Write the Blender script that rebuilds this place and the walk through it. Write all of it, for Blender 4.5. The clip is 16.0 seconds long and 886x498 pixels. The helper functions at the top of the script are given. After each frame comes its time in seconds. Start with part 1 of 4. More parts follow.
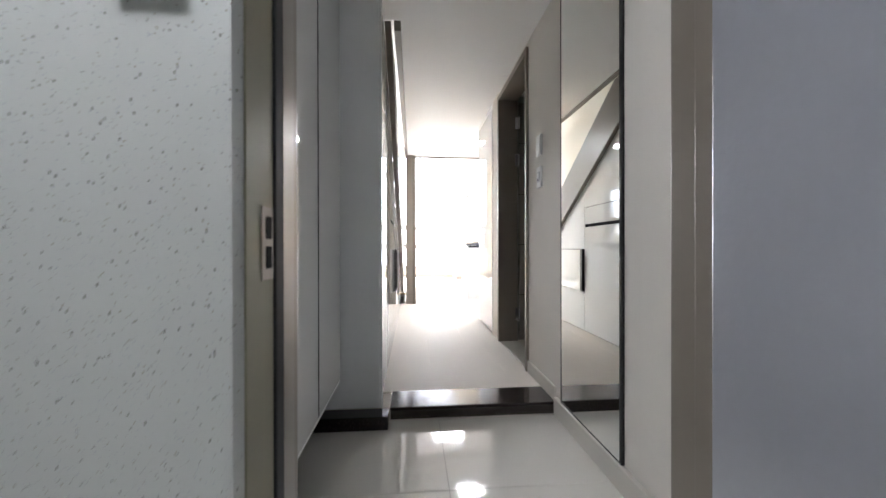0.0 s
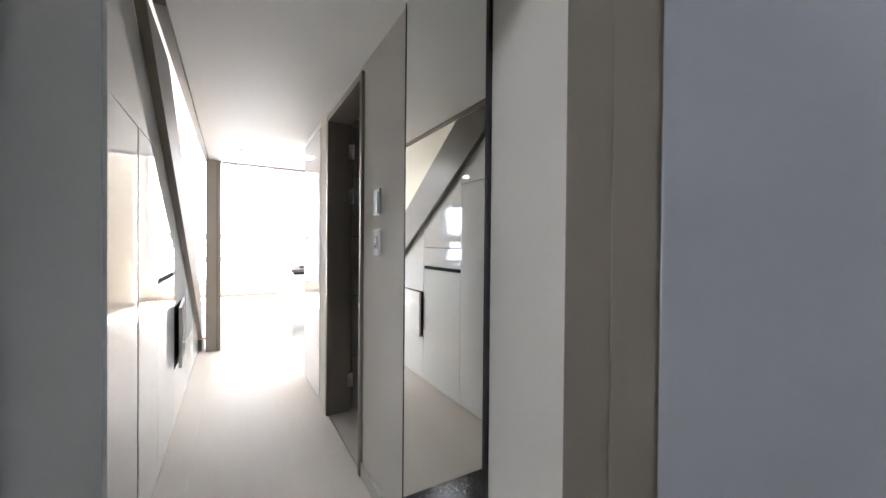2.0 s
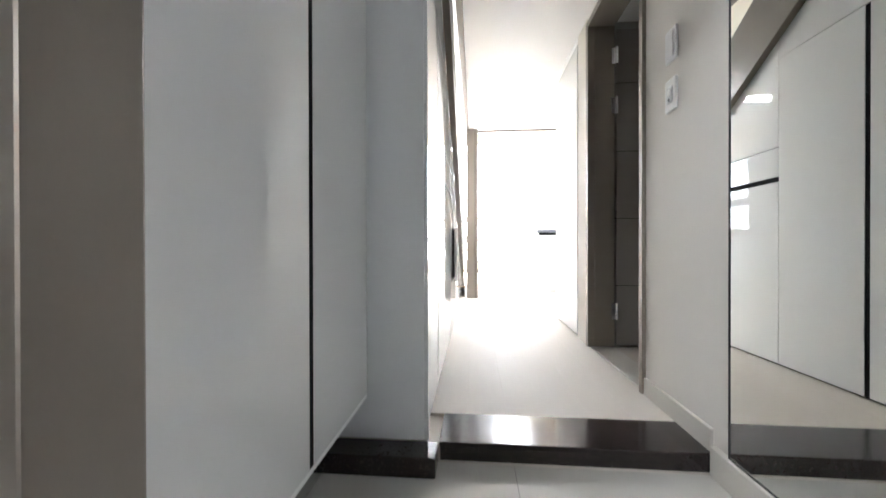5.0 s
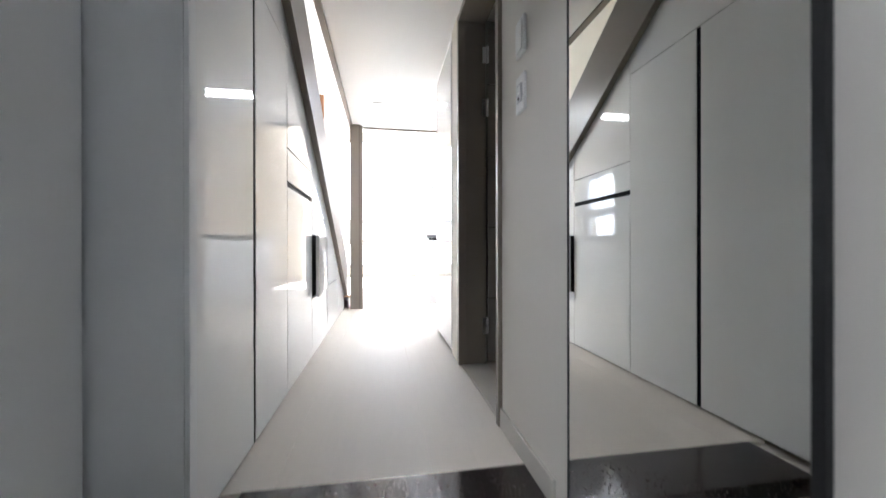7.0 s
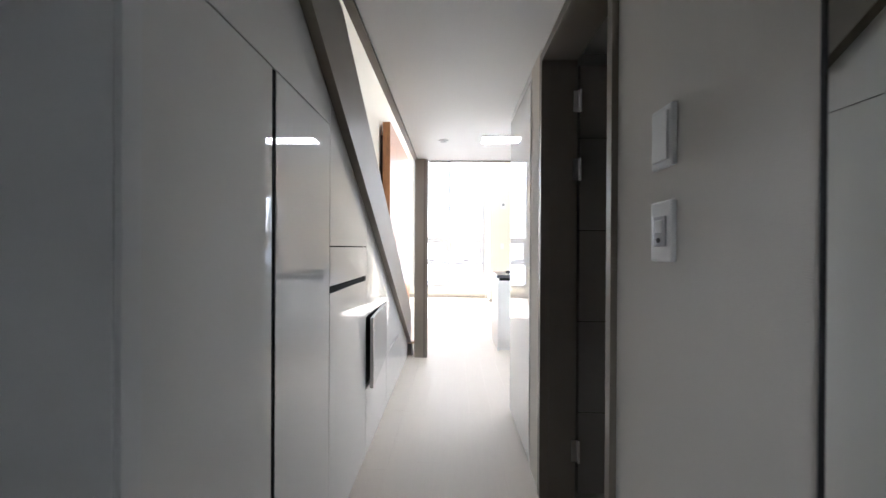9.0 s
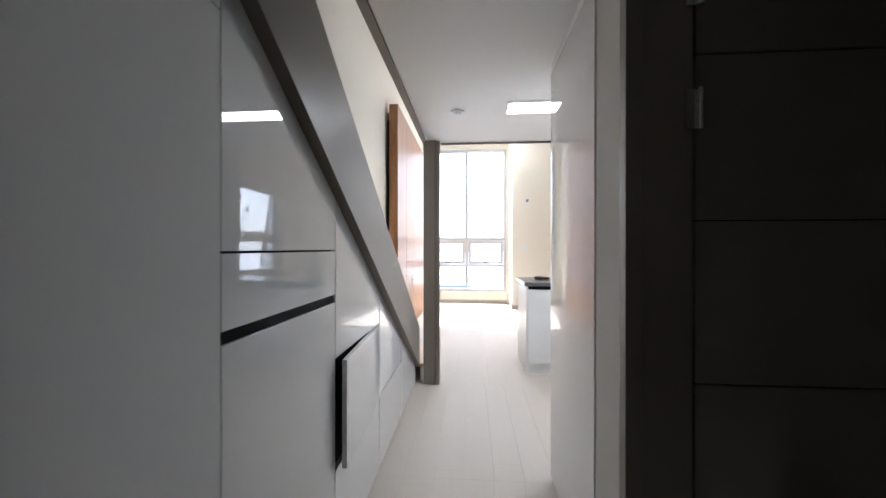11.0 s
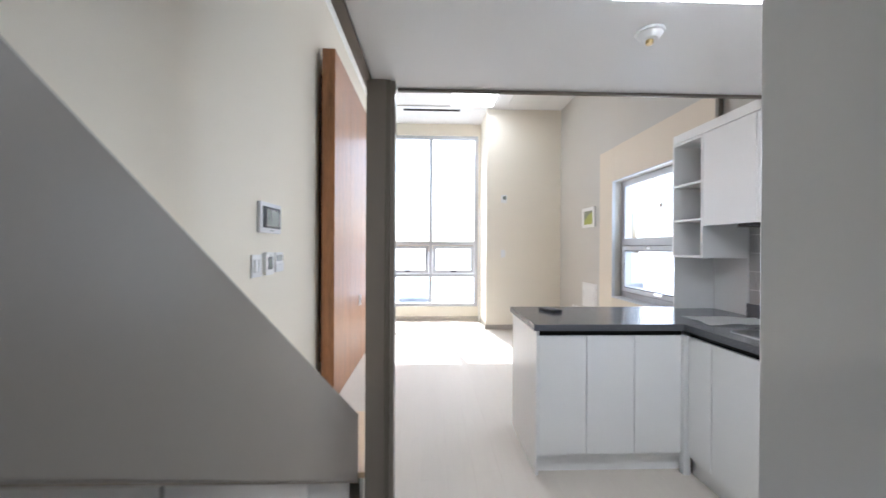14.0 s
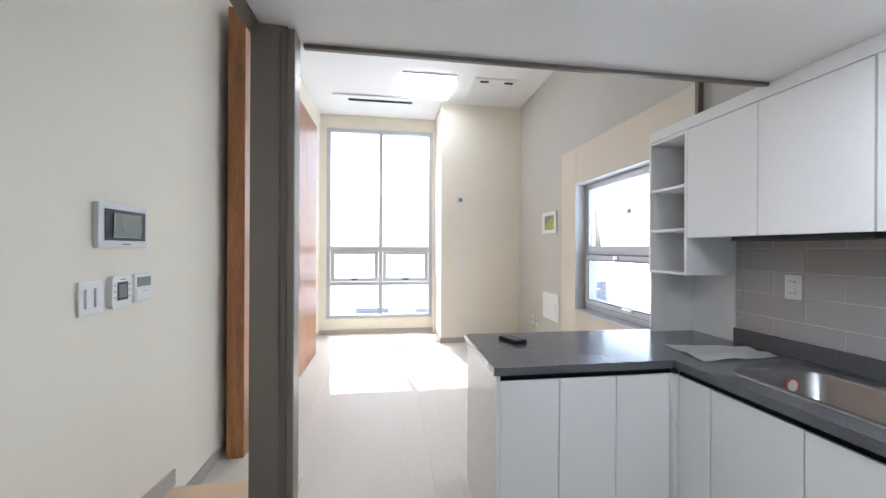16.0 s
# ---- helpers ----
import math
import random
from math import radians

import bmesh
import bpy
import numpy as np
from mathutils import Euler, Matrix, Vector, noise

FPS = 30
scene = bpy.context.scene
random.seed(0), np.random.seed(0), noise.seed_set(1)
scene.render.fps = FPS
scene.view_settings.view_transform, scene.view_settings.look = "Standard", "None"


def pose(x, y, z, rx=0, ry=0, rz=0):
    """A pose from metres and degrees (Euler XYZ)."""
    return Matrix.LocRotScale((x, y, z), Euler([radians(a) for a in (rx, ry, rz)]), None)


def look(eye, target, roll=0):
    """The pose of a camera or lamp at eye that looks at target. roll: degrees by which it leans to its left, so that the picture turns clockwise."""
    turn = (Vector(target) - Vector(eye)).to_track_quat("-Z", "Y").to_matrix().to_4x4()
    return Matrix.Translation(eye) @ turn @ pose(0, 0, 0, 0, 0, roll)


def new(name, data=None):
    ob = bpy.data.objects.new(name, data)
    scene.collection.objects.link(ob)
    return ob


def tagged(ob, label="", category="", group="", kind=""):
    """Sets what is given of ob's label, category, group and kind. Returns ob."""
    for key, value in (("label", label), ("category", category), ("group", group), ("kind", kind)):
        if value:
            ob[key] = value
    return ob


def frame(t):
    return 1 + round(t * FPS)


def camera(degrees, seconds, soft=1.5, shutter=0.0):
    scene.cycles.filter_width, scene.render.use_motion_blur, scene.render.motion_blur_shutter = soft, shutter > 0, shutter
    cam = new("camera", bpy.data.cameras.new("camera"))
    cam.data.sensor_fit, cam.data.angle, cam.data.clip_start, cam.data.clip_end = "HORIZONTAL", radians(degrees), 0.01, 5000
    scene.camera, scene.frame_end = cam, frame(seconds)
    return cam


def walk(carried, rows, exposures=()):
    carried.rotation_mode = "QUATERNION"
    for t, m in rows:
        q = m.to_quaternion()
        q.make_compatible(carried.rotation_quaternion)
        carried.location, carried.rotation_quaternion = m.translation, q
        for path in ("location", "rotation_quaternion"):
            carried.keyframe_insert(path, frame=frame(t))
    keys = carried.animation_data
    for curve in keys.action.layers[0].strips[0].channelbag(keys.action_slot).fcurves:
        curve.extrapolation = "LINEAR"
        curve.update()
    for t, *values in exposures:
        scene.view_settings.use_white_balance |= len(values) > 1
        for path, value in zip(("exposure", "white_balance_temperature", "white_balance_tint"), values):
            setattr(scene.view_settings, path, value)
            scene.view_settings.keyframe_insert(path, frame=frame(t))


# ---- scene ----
cam = camera(100.9, 16.0, 1.5, 0.4)
PATH = [
    (0, (0.096, -0.621, 0.791), (0.262, 1.372, 0.786), -0.1),
    (0.5, (0.169, -0.474, 0.908), (0.402, 1.512, 0.905), 0.5),
    (1, (0.229, -0.281, 0.956), (0.939, 1.589, 0.959), 0.6),
    (1.5, (0.252, -0.197, 1.037), (1.24, 1.541, 1.036), 0.5),
    (2, (0.252, -0.162, 1.189), (1.251, 1.571, 1.17), 0.5),
    (2.5, (0.201, -0.094, 1.265), (0.686, 1.847, 1.25), -0.2),
    (3, (0.163, -0.079, 1.325), (0.046, 1.917, 1.315), -0.2),
    (5.5, (0.095, 0.031, 0.425), (-0.076, 2.024, 0.417), -0.1),
    (6, (0.244, 0.05, 0.314), (0.49, 2.034, 0.31), 0.0),
    (6.5, (0.339, 0.145, 0.426), (0.824, 2.086, 0.424), -0.2),
    (7, (0.382, 0.296, 0.692), (0.701, 2.27, 0.689), -0.1),
    (7.5, (0.351, 0.407, 0.935), (0.684, 2.379, 0.931), 0.2),
    (8, (0.354, 0.489, 1.094), (0.601, 2.474, 1.092), 0.2),
    (8.5, (0.39, 0.578, 1.131), (0.386, 2.578, 1.125), 0.2),
    (9, (0.412, 0.706, 1.165), (0.357, 2.705, 1.159), 0.3),
    (11.5, (0.421, 1.718, 1.184), (0.253, 3.711, 1.181), -0.0),
    (12, (0.381, 2.011, 1.204), (0.269, 4.008, 1.195), 0.0),
    (12.5, (0.365, 2.177, 1.216), (0.289, 4.176, 1.209), 0.0),
    (13, (0.362, 2.384, 1.232), (0.291, 4.383, 1.228), -0.1),
    (13.5, (0.352, 2.611, 1.238), (0.251, 4.609, 1.232), 0.1),
    (14, (0.32, 2.797, 1.294), (0.385, 4.796, 1.289), 0.3),
    (14.5, (0.329, 2.918, 1.326), (0.669, 4.889, 1.322), 0.2),
    (15, (0.371, 3.078, 1.316), (0.732, 5.045, 1.312), 0.2),
    (15.5, (0.433, 3.262, 1.349), (0.698, 5.245, 1.344), 0.3),
    (16, (0.454, 3.31, 1.379), (0.744, 5.289, 1.378), 0.3),
]
EXPO = [(0, 2.8, 6000, 13), (2.0, 2.7, 5950, 13), (3, 2.5, 5950, 13), (5.5, 3.6, 5850, 11), (6.0, 3.2, 5750, 11), (7, 2.85, 5750, 12), (8.5, 2.2, 5750, 12), (9, 2.0, 5750, 12), (11.5, 1.25, 5700, 12), (12.5, 1.22, 5700, 12), (14, 1.02, 5600, 11), (16, 0.9, 5550, 10)]
SKY, SUN, WIN_W, SIDE_W, LAMP, LAMP_LIVING, HALL = 0.12, 5.0, 16.5, 11.0, 12.5, 5.5, 26.0

# exposure follows the clip's automatic brightness
walk(cam, [(t, look(eye, target, roll)) for t, eye, target, roll in PATH], EXPO)

# ---- world, sun, large lights ----
SUN_DIR = Vector((0.155, -1.0, -1.25)).normalized()
world = bpy.data.worlds.new("sky")
scene.world = world
world.use_nodes = True
wn = world.node_tree
sky = wn.nodes.new("ShaderNodeTexSky")
sky.sky_type = "NISHITA"
sky.sun_disc = False
sky.sun_elevation = radians(51)
sky.sun_rotation = radians(-9)
sky.dust_density = 3.0
wn.links.new(sky.outputs[0], wn.nodes["Background"].inputs[0])
wn.nodes["Background"].inputs[1].default_value = SKY

sun = new("sun", bpy.data.lights.new("sun", "SUN"))
sun.data.energy, sun.data.angle, sun.data.color = SUN, radians(0.6), (1, 0.96, 0.9)
sun.matrix_world = look((0, 20, 25), Vector((0, 20, 25)) + SUN_DIR)


def area(name, eye, target, sx, sy, watts, color=(1, 1, 1)):
    ob = new(name, bpy.data.lights.new(name, "AREA"))
    ob.data.shape, ob.data.size, ob.data.size_y = "RECTANGLE", sx, sy
    ob.data.energy, ob.data.color = watts, color
    ob.matrix_world = look(eye, target)
    return ob


# the sky's light in the two window openings
area("window_skylight", (0.31, 9.56, 1.8), (0.31, 5, 1.4), 1.6, 2.9, WIN_W, (0.96, 0.98, 1))
area("side_skylight", (2.62, 6.1, 1.4), (0, 6.1, 1.0), 1.4, 1.2, SIDE_W, (0.92, 0.96, 1))

# ---- materials ----


def mat(name, color, rough=0.5, metal=0.0, var=0.06, scale=6.0, bump=0.0, bscale=80.0, stretch=(1, 1, 1), coat=0.0, fine=0.5, spread=0.0):
    m = bpy.data.materials.new(name)
    m.use_nodes = True
    nt = m.node_tree
    b = nt.nodes["Principled BSDF"]
    b.inputs["Metallic"].default_value = metal
    b.inputs["Coat Weight"].default_value = coat
    b.inputs["Coat Roughness"].default_value = 0.04
    co = nt.nodes.new("ShaderNodeNewGeometry")
    mp = nt.nodes.new("ShaderNodeMapping")
    mp.inputs["Scale"].default_value = stretch
    nt.links.new(co.outputs["Position"], mp.inputs["Vector"])
    big = nt.nodes.new("ShaderNodeTexNoise")
    big.inputs["Scale"].default_value, big.inputs["Detail"].default_value = scale, 3
    small = nt.nodes.new("ShaderNodeTexNoise")
    small.inputs["Scale"].default_value, small.inputs["Detail"].default_value = bscale, 4
    for n in (big, small):
        nt.links.new(mp.outputs[0], n.inputs["Vector"])
    add = nt.nodes.new("ShaderNodeMix")
    add.inputs[0].default_value = fine
    nt.links.new(big.outputs[0], add.inputs[2])
    nt.links.new(small.outputs[0], add.inputs[3])
    src = add.outputs[0]
    if spread:
        info = nt.nodes.new("ShaderNodeObjectInfo")
        mm = nt.nodes.new("ShaderNodeMix")
        mm.inputs[0].default_value = spread
        nt.links.new(src, mm.inputs[2])
        nt.links.new(info.outputs["Random"], mm.inputs[3])
        src = mm.outputs[0]
    ramp = nt.nodes.new("ShaderNodeMapRange")
    ramp.inputs[1].default_value, ramp.inputs[2].default_value = 0.15, 0.85
    ramp.inputs[3].default_value, ramp.inputs[4].default_value = 1 - var, 1 + var
    nt.links.new(src, ramp.inputs[0])
    mul = nt.nodes.new("ShaderNodeVectorMath")
    mul.operation = "SCALE"
    mul.inputs[0].default_value = color
    nt.links.new(ramp.outputs[0], mul.inputs["Scale"])
    nt.links.new(mul.outputs[0], b.inputs["Base Color"])
    rr = nt.nodes.new("ShaderNodeMapRange")
    rr.inputs[1].default_value, rr.inputs[2].default_value = 0.15, 0.85
    rr.inputs[3].default_value, rr.inputs[4].default_value = rough * 0.88, min(1, rough * 1.12)
    nt.links.new(big.outputs[0], rr.inputs[0])
    nt.links.new(rr.outputs[0], b.inputs["Roughness"])
    if bump:
        bp = nt.nodes.new("ShaderNodeBump")
        bp.inputs["Strength"].default_value, bp.inputs["Distance"].default_value = bump, 0.002
        nt.links.new(small.outputs[0], bp.inputs["Height"])
        nt.links.new(bp.outputs[0], b.inputs["Normal"])
    return m


def speckled(name, base, spot, vscale, cut, rough, stretch=(1, 1, 1), bump=0.0):
    """A base colour with scattered flecks."""
    m = mat(name, base, rough, var=0.04, bump=bump, bscale=120)
    nt = m.node_tree
    b = nt.nodes["Principled BSDF"]
    old = b.inputs["Base Color"].links[0].from_socket
    co = nt.nodes.new("ShaderNodeNewGeometry")
    mp = nt.nodes.new("ShaderNodeMapping")
    mp.inputs["Scale"].default_value = stretch
    mp.inputs["Rotation"].default_value = (0, 0.6, 0)
    nz = nt.nodes.new("ShaderNodeTexNoise")
    nz.inputs["Scale"].default_value, nz.inputs["Detail"].default_value = vscale, 1.5
    nt.links.new(co.outputs["Position"], mp.inputs[0])
    nt.links.new(mp.outputs[0], nz.inputs["Vector"])
    th = nt.nodes.new("ShaderNodeMapRange")
    th.inputs[1].default_value, th.inputs[2].default_value = cut, cut + 0.03
    nt.links.new(nz.outputs[0], th.inputs[0])
    mx = nt.nodes.new("ShaderNodeMix")
    mx.data_type = "RGBA"
    mx.inputs[7].default_value = (*spot, 1)
    nt.links.new(th.outputs[0], mx.inputs[0])
    nt.links.new(old, mx.inputs[6])
    nt.links.new(mx.outputs[2], b.inputs["Base Color"])
    return m


def flecked(name, base, tones, rough):
    """Pale paint with sparse slanted flecks in several tones and sizes."""
    m = mat(name, base, rough, var=0.03, scale=1.5, bump=0.12, bscale=90)
    nt = m.node_tree
    b = nt.nodes["Principled BSDF"]
    src = b.inputs["Base Color"].links[0].from_socket
    co = nt.nodes.new("ShaderNodeNewGeometry")
    for k, tone in enumerate(tones):
        mp = nt.nodes.new("ShaderNodeMapping")
        mp.inputs["Location"].default_value = (3.7 * k, 0, 1.9 * k)
        mp.inputs["Rotation"].default_value = (0, (0.45, 0.75, 0.2)[k % 3], 0)
        mp.inputs["Scale"].default_value = (1.9, 1, 0.85)
        vo = nt.nodes.new("ShaderNodeTexVoronoi")
        vo.inputs["Scale"].default_value = (85, 120, 150)[k % 3]
        pick = nt.nodes.new("ShaderNodeSeparateColor")
        size = nt.nodes.new("ShaderNodeMapRange")
        size.inputs[1].default_value, size.inputs[2].default_value = 0.45, 1.0
        size.inputs[3].default_value, size.inputs[4].default_value = 0.0, 0.24
        less = nt.nodes.new("ShaderNodeMath")
        less.operation = "LESS_THAN"
        mx = nt.nodes.new("ShaderNodeMix")
        mx.data_type = "RGBA"
        mx.inputs[7].default_value = (*tone, 1)
        nt.links.new(co.outputs["Position"], mp.inputs[0])
        nt.links.new(mp.outputs[0], vo.inputs["Vector"])
        nt.links.new(vo.outputs["Color"], pick.inputs[0])
        nt.links.new(pick.outputs[0], size.inputs[0])
        nt.links.new(vo.outputs["Distance"], less.inputs[0])
        nt.links.new(size.outputs[0], less.inputs[1])
        nt.links.new(less.outputs[0], mx.inputs[0])
        nt.links.new(src, mx.inputs[6])
        src = mx.outputs[2]
    nt.links.new(src, b.inputs["Base Color"])
    return m


def glow(name, color, power):
    m = bpy.data.materials.new(name)
    m.use_nodes = True
    b = m.node_tree.nodes["Principled BSDF"]
    b.inputs["Base Color"].default_value = (0.8, 0.8, 0.8, 1)
    b.inputs["Emission Color"].default_value = (*color, 1)
    b.inputs["Emission Strength"].default_value = power
    return m


def glass_mat(name, tint=(1, 1, 1)):
    m = bpy.data.materials.new(name)
    m.use_nodes = True
    b = m.node_tree.nodes["Principled BSDF"]
    b.inputs["Base Color"].default_value = (*tint, 1)
    b.inputs["Roughness"].default_value = 0.0
    b.inputs["IOR"].default_value = 1.45
    b.inputs["Transmission Weight"].default_value = 1.0
    return m


M_GLOSS = mat("white_high_gloss", (0.8, 0.8, 0.785), 0.008, var=0.012, scale=2)
M_GLOSS.node_tree.nodes["Principled BSDF"].inputs["IOR"].default_value = 1.7
M_WHITE = mat("white_satin_panel", (0.82, 0.82, 0.81), 0.32, var=0.02, scale=3)
M_POST = mat("white_gloss_board", (0.78, 0.79, 0.79), 0.05, var=0.02, scale=3)
# near-black for profiles and holes; also paints the shade in gaps and recesses
M_SEAM = mat("profile_black_gap_shade", (0.006, 0.006, 0.006), 0.7)
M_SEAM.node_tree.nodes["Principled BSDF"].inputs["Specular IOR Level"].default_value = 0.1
M_ALU = mat("black_aluminium", (0.014, 0.014, 0.015), 0.55)
M_PAPER = mat("offwhite_wallpaper", (0.74, 0.705, 0.645), 0.75, var=0.035, scale=3, bump=0.35, bscale=260, stretch=(0.35, 0.35, 2.2))
M_CREAM = mat("cream_wallpaper", (0.83, 0.775, 0.655), 0.8, var=0.03, scale=3, bump=0.3, bscale=220, stretch=(0.4, 0.4, 2.0))
M_GREYP = mat("greige_wallpaper", (0.54, 0.522, 0.475), 0.8, var=0.03, scale=3, bump=0.3, bscale=240, stretch=(0.4, 0.4, 2.0))
M_BEIGE = mat("beige_board", (0.68, 0.605, 0.49), 0.6, var=0.03, scale=4)
M_CEIL = mat("ceiling_paper", (0.84, 0.83, 0.81), 0.55, var=0.02, scale=2, bump=0.35, bscale=180)
M_TAUPE = mat("taupe_lacquered_steel", (0.235, 0.205, 0.17), 0.33, 0.15, var=0.05, scale=5, bump=0.05, bscale=300)
M_STRING = mat("taupe_stringer_paint", (0.225, 0.203, 0.175), 0.38, 0.05, var=0.03, scale=4)
M_TRIM = mat("brown_grey_trim", (0.17, 0.145, 0.115), 0.4, 0.1, var=0.05)
M_STEEL = mat("brushed_steel", (0.34, 0.31, 0.28), 0.36, 0.9, var=0.06, bscale=200, stretch=(1, 1, 0.05))
M_CHROME = mat("chrome", (0.75, 0.75, 0.76), 0.1, 1.0, var=0.02)
M_OLIVE = mat("olive_steel_jamb", (0.25, 0.235, 0.165), 0.45, 0.1, var=0.05)
M_RUBBER = mat("black_rubber", (0.015, 0.015, 0.016), 0.6)
M_DOOR = mat("blue_grey_door_enamel", (0.52, 0.535, 0.59), 0.30, 0.6, var=0.04, scale=2.5, bump=0.3, bscale=45, coat=0.0)
M_MIRROR = mat("mirror_silver", (0.80, 0.81, 0.79), 0.012, 1.0, var=0.004)
M_GRANITE = speckled("polished_dark_granite", (0.020, 0.014, 0.013), (0.045, 0.034, 0.032), 110, 0.60, 0.14)
M_TILE = mat("cream_polished_tile", (0.62, 0.60, 0.55), 0.07, var=0.03, scale=2.5, coat=0.3, spread=0.2)
M_GROUT = mat("grey_grout", (0.38, 0.36, 0.33), 0.9)
M_PLANK = mat("pale_ash_plank", (0.60, 0.55, 0.48), 0.6, var=0.055, scale=5, bump=0.08, bscale=60, stretch=(9, 0.7, 1), spread=0.14)
M_PLANK.node_tree.nodes["Principled BSDF"].inputs["Specular IOR Level"].default_value = 0.22
M_GROUTL = mat("pale_grout", (0.74, 0.73, 0.71), 0.9)
M_SKIRT = mat("greige_skirting", (0.46, 0.42, 0.365), 0.45, var=0.04)
M_WSKIRT = mat("pale_skirting", (0.60, 0.57, 0.51), 0.4, var=0.03)
M_WOOD = mat("red_brown_veneer", (0.31, 0.135, 0.05), 0.42, var=0.9, scale=5, bump=0.06, bscale=40, stretch=(5, 5, 0.35), coat=0.08, spread=0.12)
M_TREAD = mat("pale_rubberwood_tread", (0.66, 0.49, 0.31), 0.35, var=0.12, scale=5, bscale=30, stretch=(0.6, 8, 8))
M_COUNTER = speckled("grey_terrazzo_stone", (0.10, 0.103, 0.112), (0.26, 0.26, 0.27), 260, 0.665, 0.2)
M_BSPL = mat("grey_glazed_tile", (0.42, 0.415, 0.405), 0.3, var=0.05, scale=4, spread=0.35)
M_PLASTIC = mat("white_plastic", (0.8, 0.8, 0.78), 0.35, var=0.01)
M_GREYPL = mat("silver_grey_plastic", (0.5, 0.5, 0.51), 0.4, var=0.02)
M_SCREEN = mat("dark_screen", (0.03, 0.035, 0.04), 0.08, var=0.02, coat=0.5)
M_SILVER = mat("silver_painted_plastic", (0.66, 0.66, 0.67), 0.35, 0.1, var=0.02)
M_BEZEL = mat("dark_blue_grey_bezel", (0.022, 0.027, 0.032), 0.5, var=0.02)
# bright material for the film's ridges and the painted glare on it
M_FILM = mat("film_crease_glare", (0.85, 0.86, 0.87), 0.08, 0.6, var=0.02)
M_LCD = mat("grey_lcd", (0.24, 0.27, 0.25), 0.2, var=0.02)
M_FRAME = mat("grey_window_aluminium", (0.52, 0.53, 0.55), 0.42, 0.35, var=0.03)
M_LINING = mat("pale_blue_grey_lining", (0.6, 0.62, 0.65), 0.4, var=0.02)
M_BLUEFILM = mat("blue_protective_film", (0.02, 0.22, 0.72), 0.2, var=0.08, bump=0.5, bscale=14, coat=0.4)
M_PHONE = mat("black_leather", (0.012, 0.012, 0.014), 0.4, bump=0.2, bscale=200)
M_SHEET = mat("white_foam_sheet", (0.78, 0.78, 0.76), 0.55, bump=0.3, bscale=30)
M_SPECK = flecked("speckled_granite_paint", (0.42, 0.43, 0.41), ((0.09, 0.08, 0.06), (0.20, 0.17, 0.11), (0.26, 0.27, 0.31)), 0.6)
M_BATHDOOR = mat("dark_taupe_door_film", (0.27, 0.245, 0.215), 0.35, var=0.05, stretch=(1, 1, 6), bscale=60)
M_BATHTILE = mat("grey_bath_tile", (0.42, 0.40, 0.38), 0.25, var=0.05)
M_GLASS = glass_mat("clear_glass")
M_LAMP = glow("lamp_diffuser", (1, 0.98, 0.95), LAMP)
M_LAMP2 = glow("living_lamp_diffuser", (1, 0.98, 0.95), LAMP_LIVING)
M_LENS = mat("frosted_downlight_lens", (0.75, 0.75, 0.74), 0.25, var=0.02)
# distance haze is painted into these three pale colours
M_HAZE = mat("far_ground_painted_haze", (0.5, 0.52, 0.53), 0.9, var=0.2, scale=0.01)
M_FARW = mat("far_facade_painted_haze", (0.62, 0.64, 0.66), 0.8, var=0.05, scale=0.1)
M_FARG = mat("far_window_painted_haze", (0.48, 0.51, 0.55), 0.3)
M_HILL = mat("yellow_green_print", (0.36, 0.38, 0.07), 0.5, var=0.25, scale=18)
M_GREEN = mat("grey_green_print", (0.20, 0.22, 0.15), 0.5, var=0.3, scale=25)
M_RED = mat("red_sticker", (0.6, 0.07, 0.04), 0.5)

# ---- mesh helpers ----


def addbox(bm, x0, x1, y0, y1, z0, z1):
    vs = [bm.verts.new((x, y, z)) for x in (x0, x1) for y in (y0, y1) for z in (z0, z1)]
    for f in ((0, 1, 3, 2), (4, 6, 7, 5), (0, 4, 5, 1), (2, 3, 7, 6), (0, 2, 6, 4), (1, 5, 7, 3)):
        bm.faces.new([vs[i] for i in f])
    return vs


def soften(bm, width, segments=2):
    bmesh.ops.recalc_face_normals(bm, faces=bm.faces)
    if width:
        bmesh.ops.bevel(bm, geom=[e for e in bm.edges if e.is_manifold and e.calc_face_angle(0) > 0.5], offset=width, segments=segments, profile=0.6, affect="EDGES")


def place(ob):
    """A thing's own place in the world."""
    return Vector(ob.get("at", (0, 0, 0)))


def thing(name, at, label, category, group="", kind=""):
    ob = new(name)
    ob.location = at
    ob["at"] = tuple(at)
    ob.empty_display_size = 0.1
    return tagged(ob, label, category, group, kind)


def part(name, bm, material, parent=None, label="", at=None, smooth=False):
    """One mesh from a bmesh in world coordinates, under its thing."""
    pts = [v.co for v in bm.verts]
    if at is None:
        lo = [min(p[i] for p in pts) for i in range(3)]
        hi = [max(p[i] for p in pts) for i in range(3)]
        at = Vector(((lo[0] + hi[0]) / 2, (lo[1] + hi[1]) / 2, lo[2]))
    at = Vector(at)
    for v in bm.verts:
        v.co -= at
    me = bpy.data.meshes.new(name)
    bm.to_mesh(me)
    bm.free()
    me.materials.append(material)
    if smooth:
        for p in me.polygons:
            p.use_smooth = True
    ob = new(name, me)
    ob["at"] = tuple(at)
    if parent:
        ob.parent = parent
        ob.location = at - place(parent)
    else:
        ob.location = at
    if label:
        ob["label"] = label
    return ob


def box(name, b, material, parent=None, bevel=0.0, label=""):
    bm = bmesh.new()
    addbox(bm, *b)
    soften(bm, bevel)
    return part(name, bm, material, parent, label)


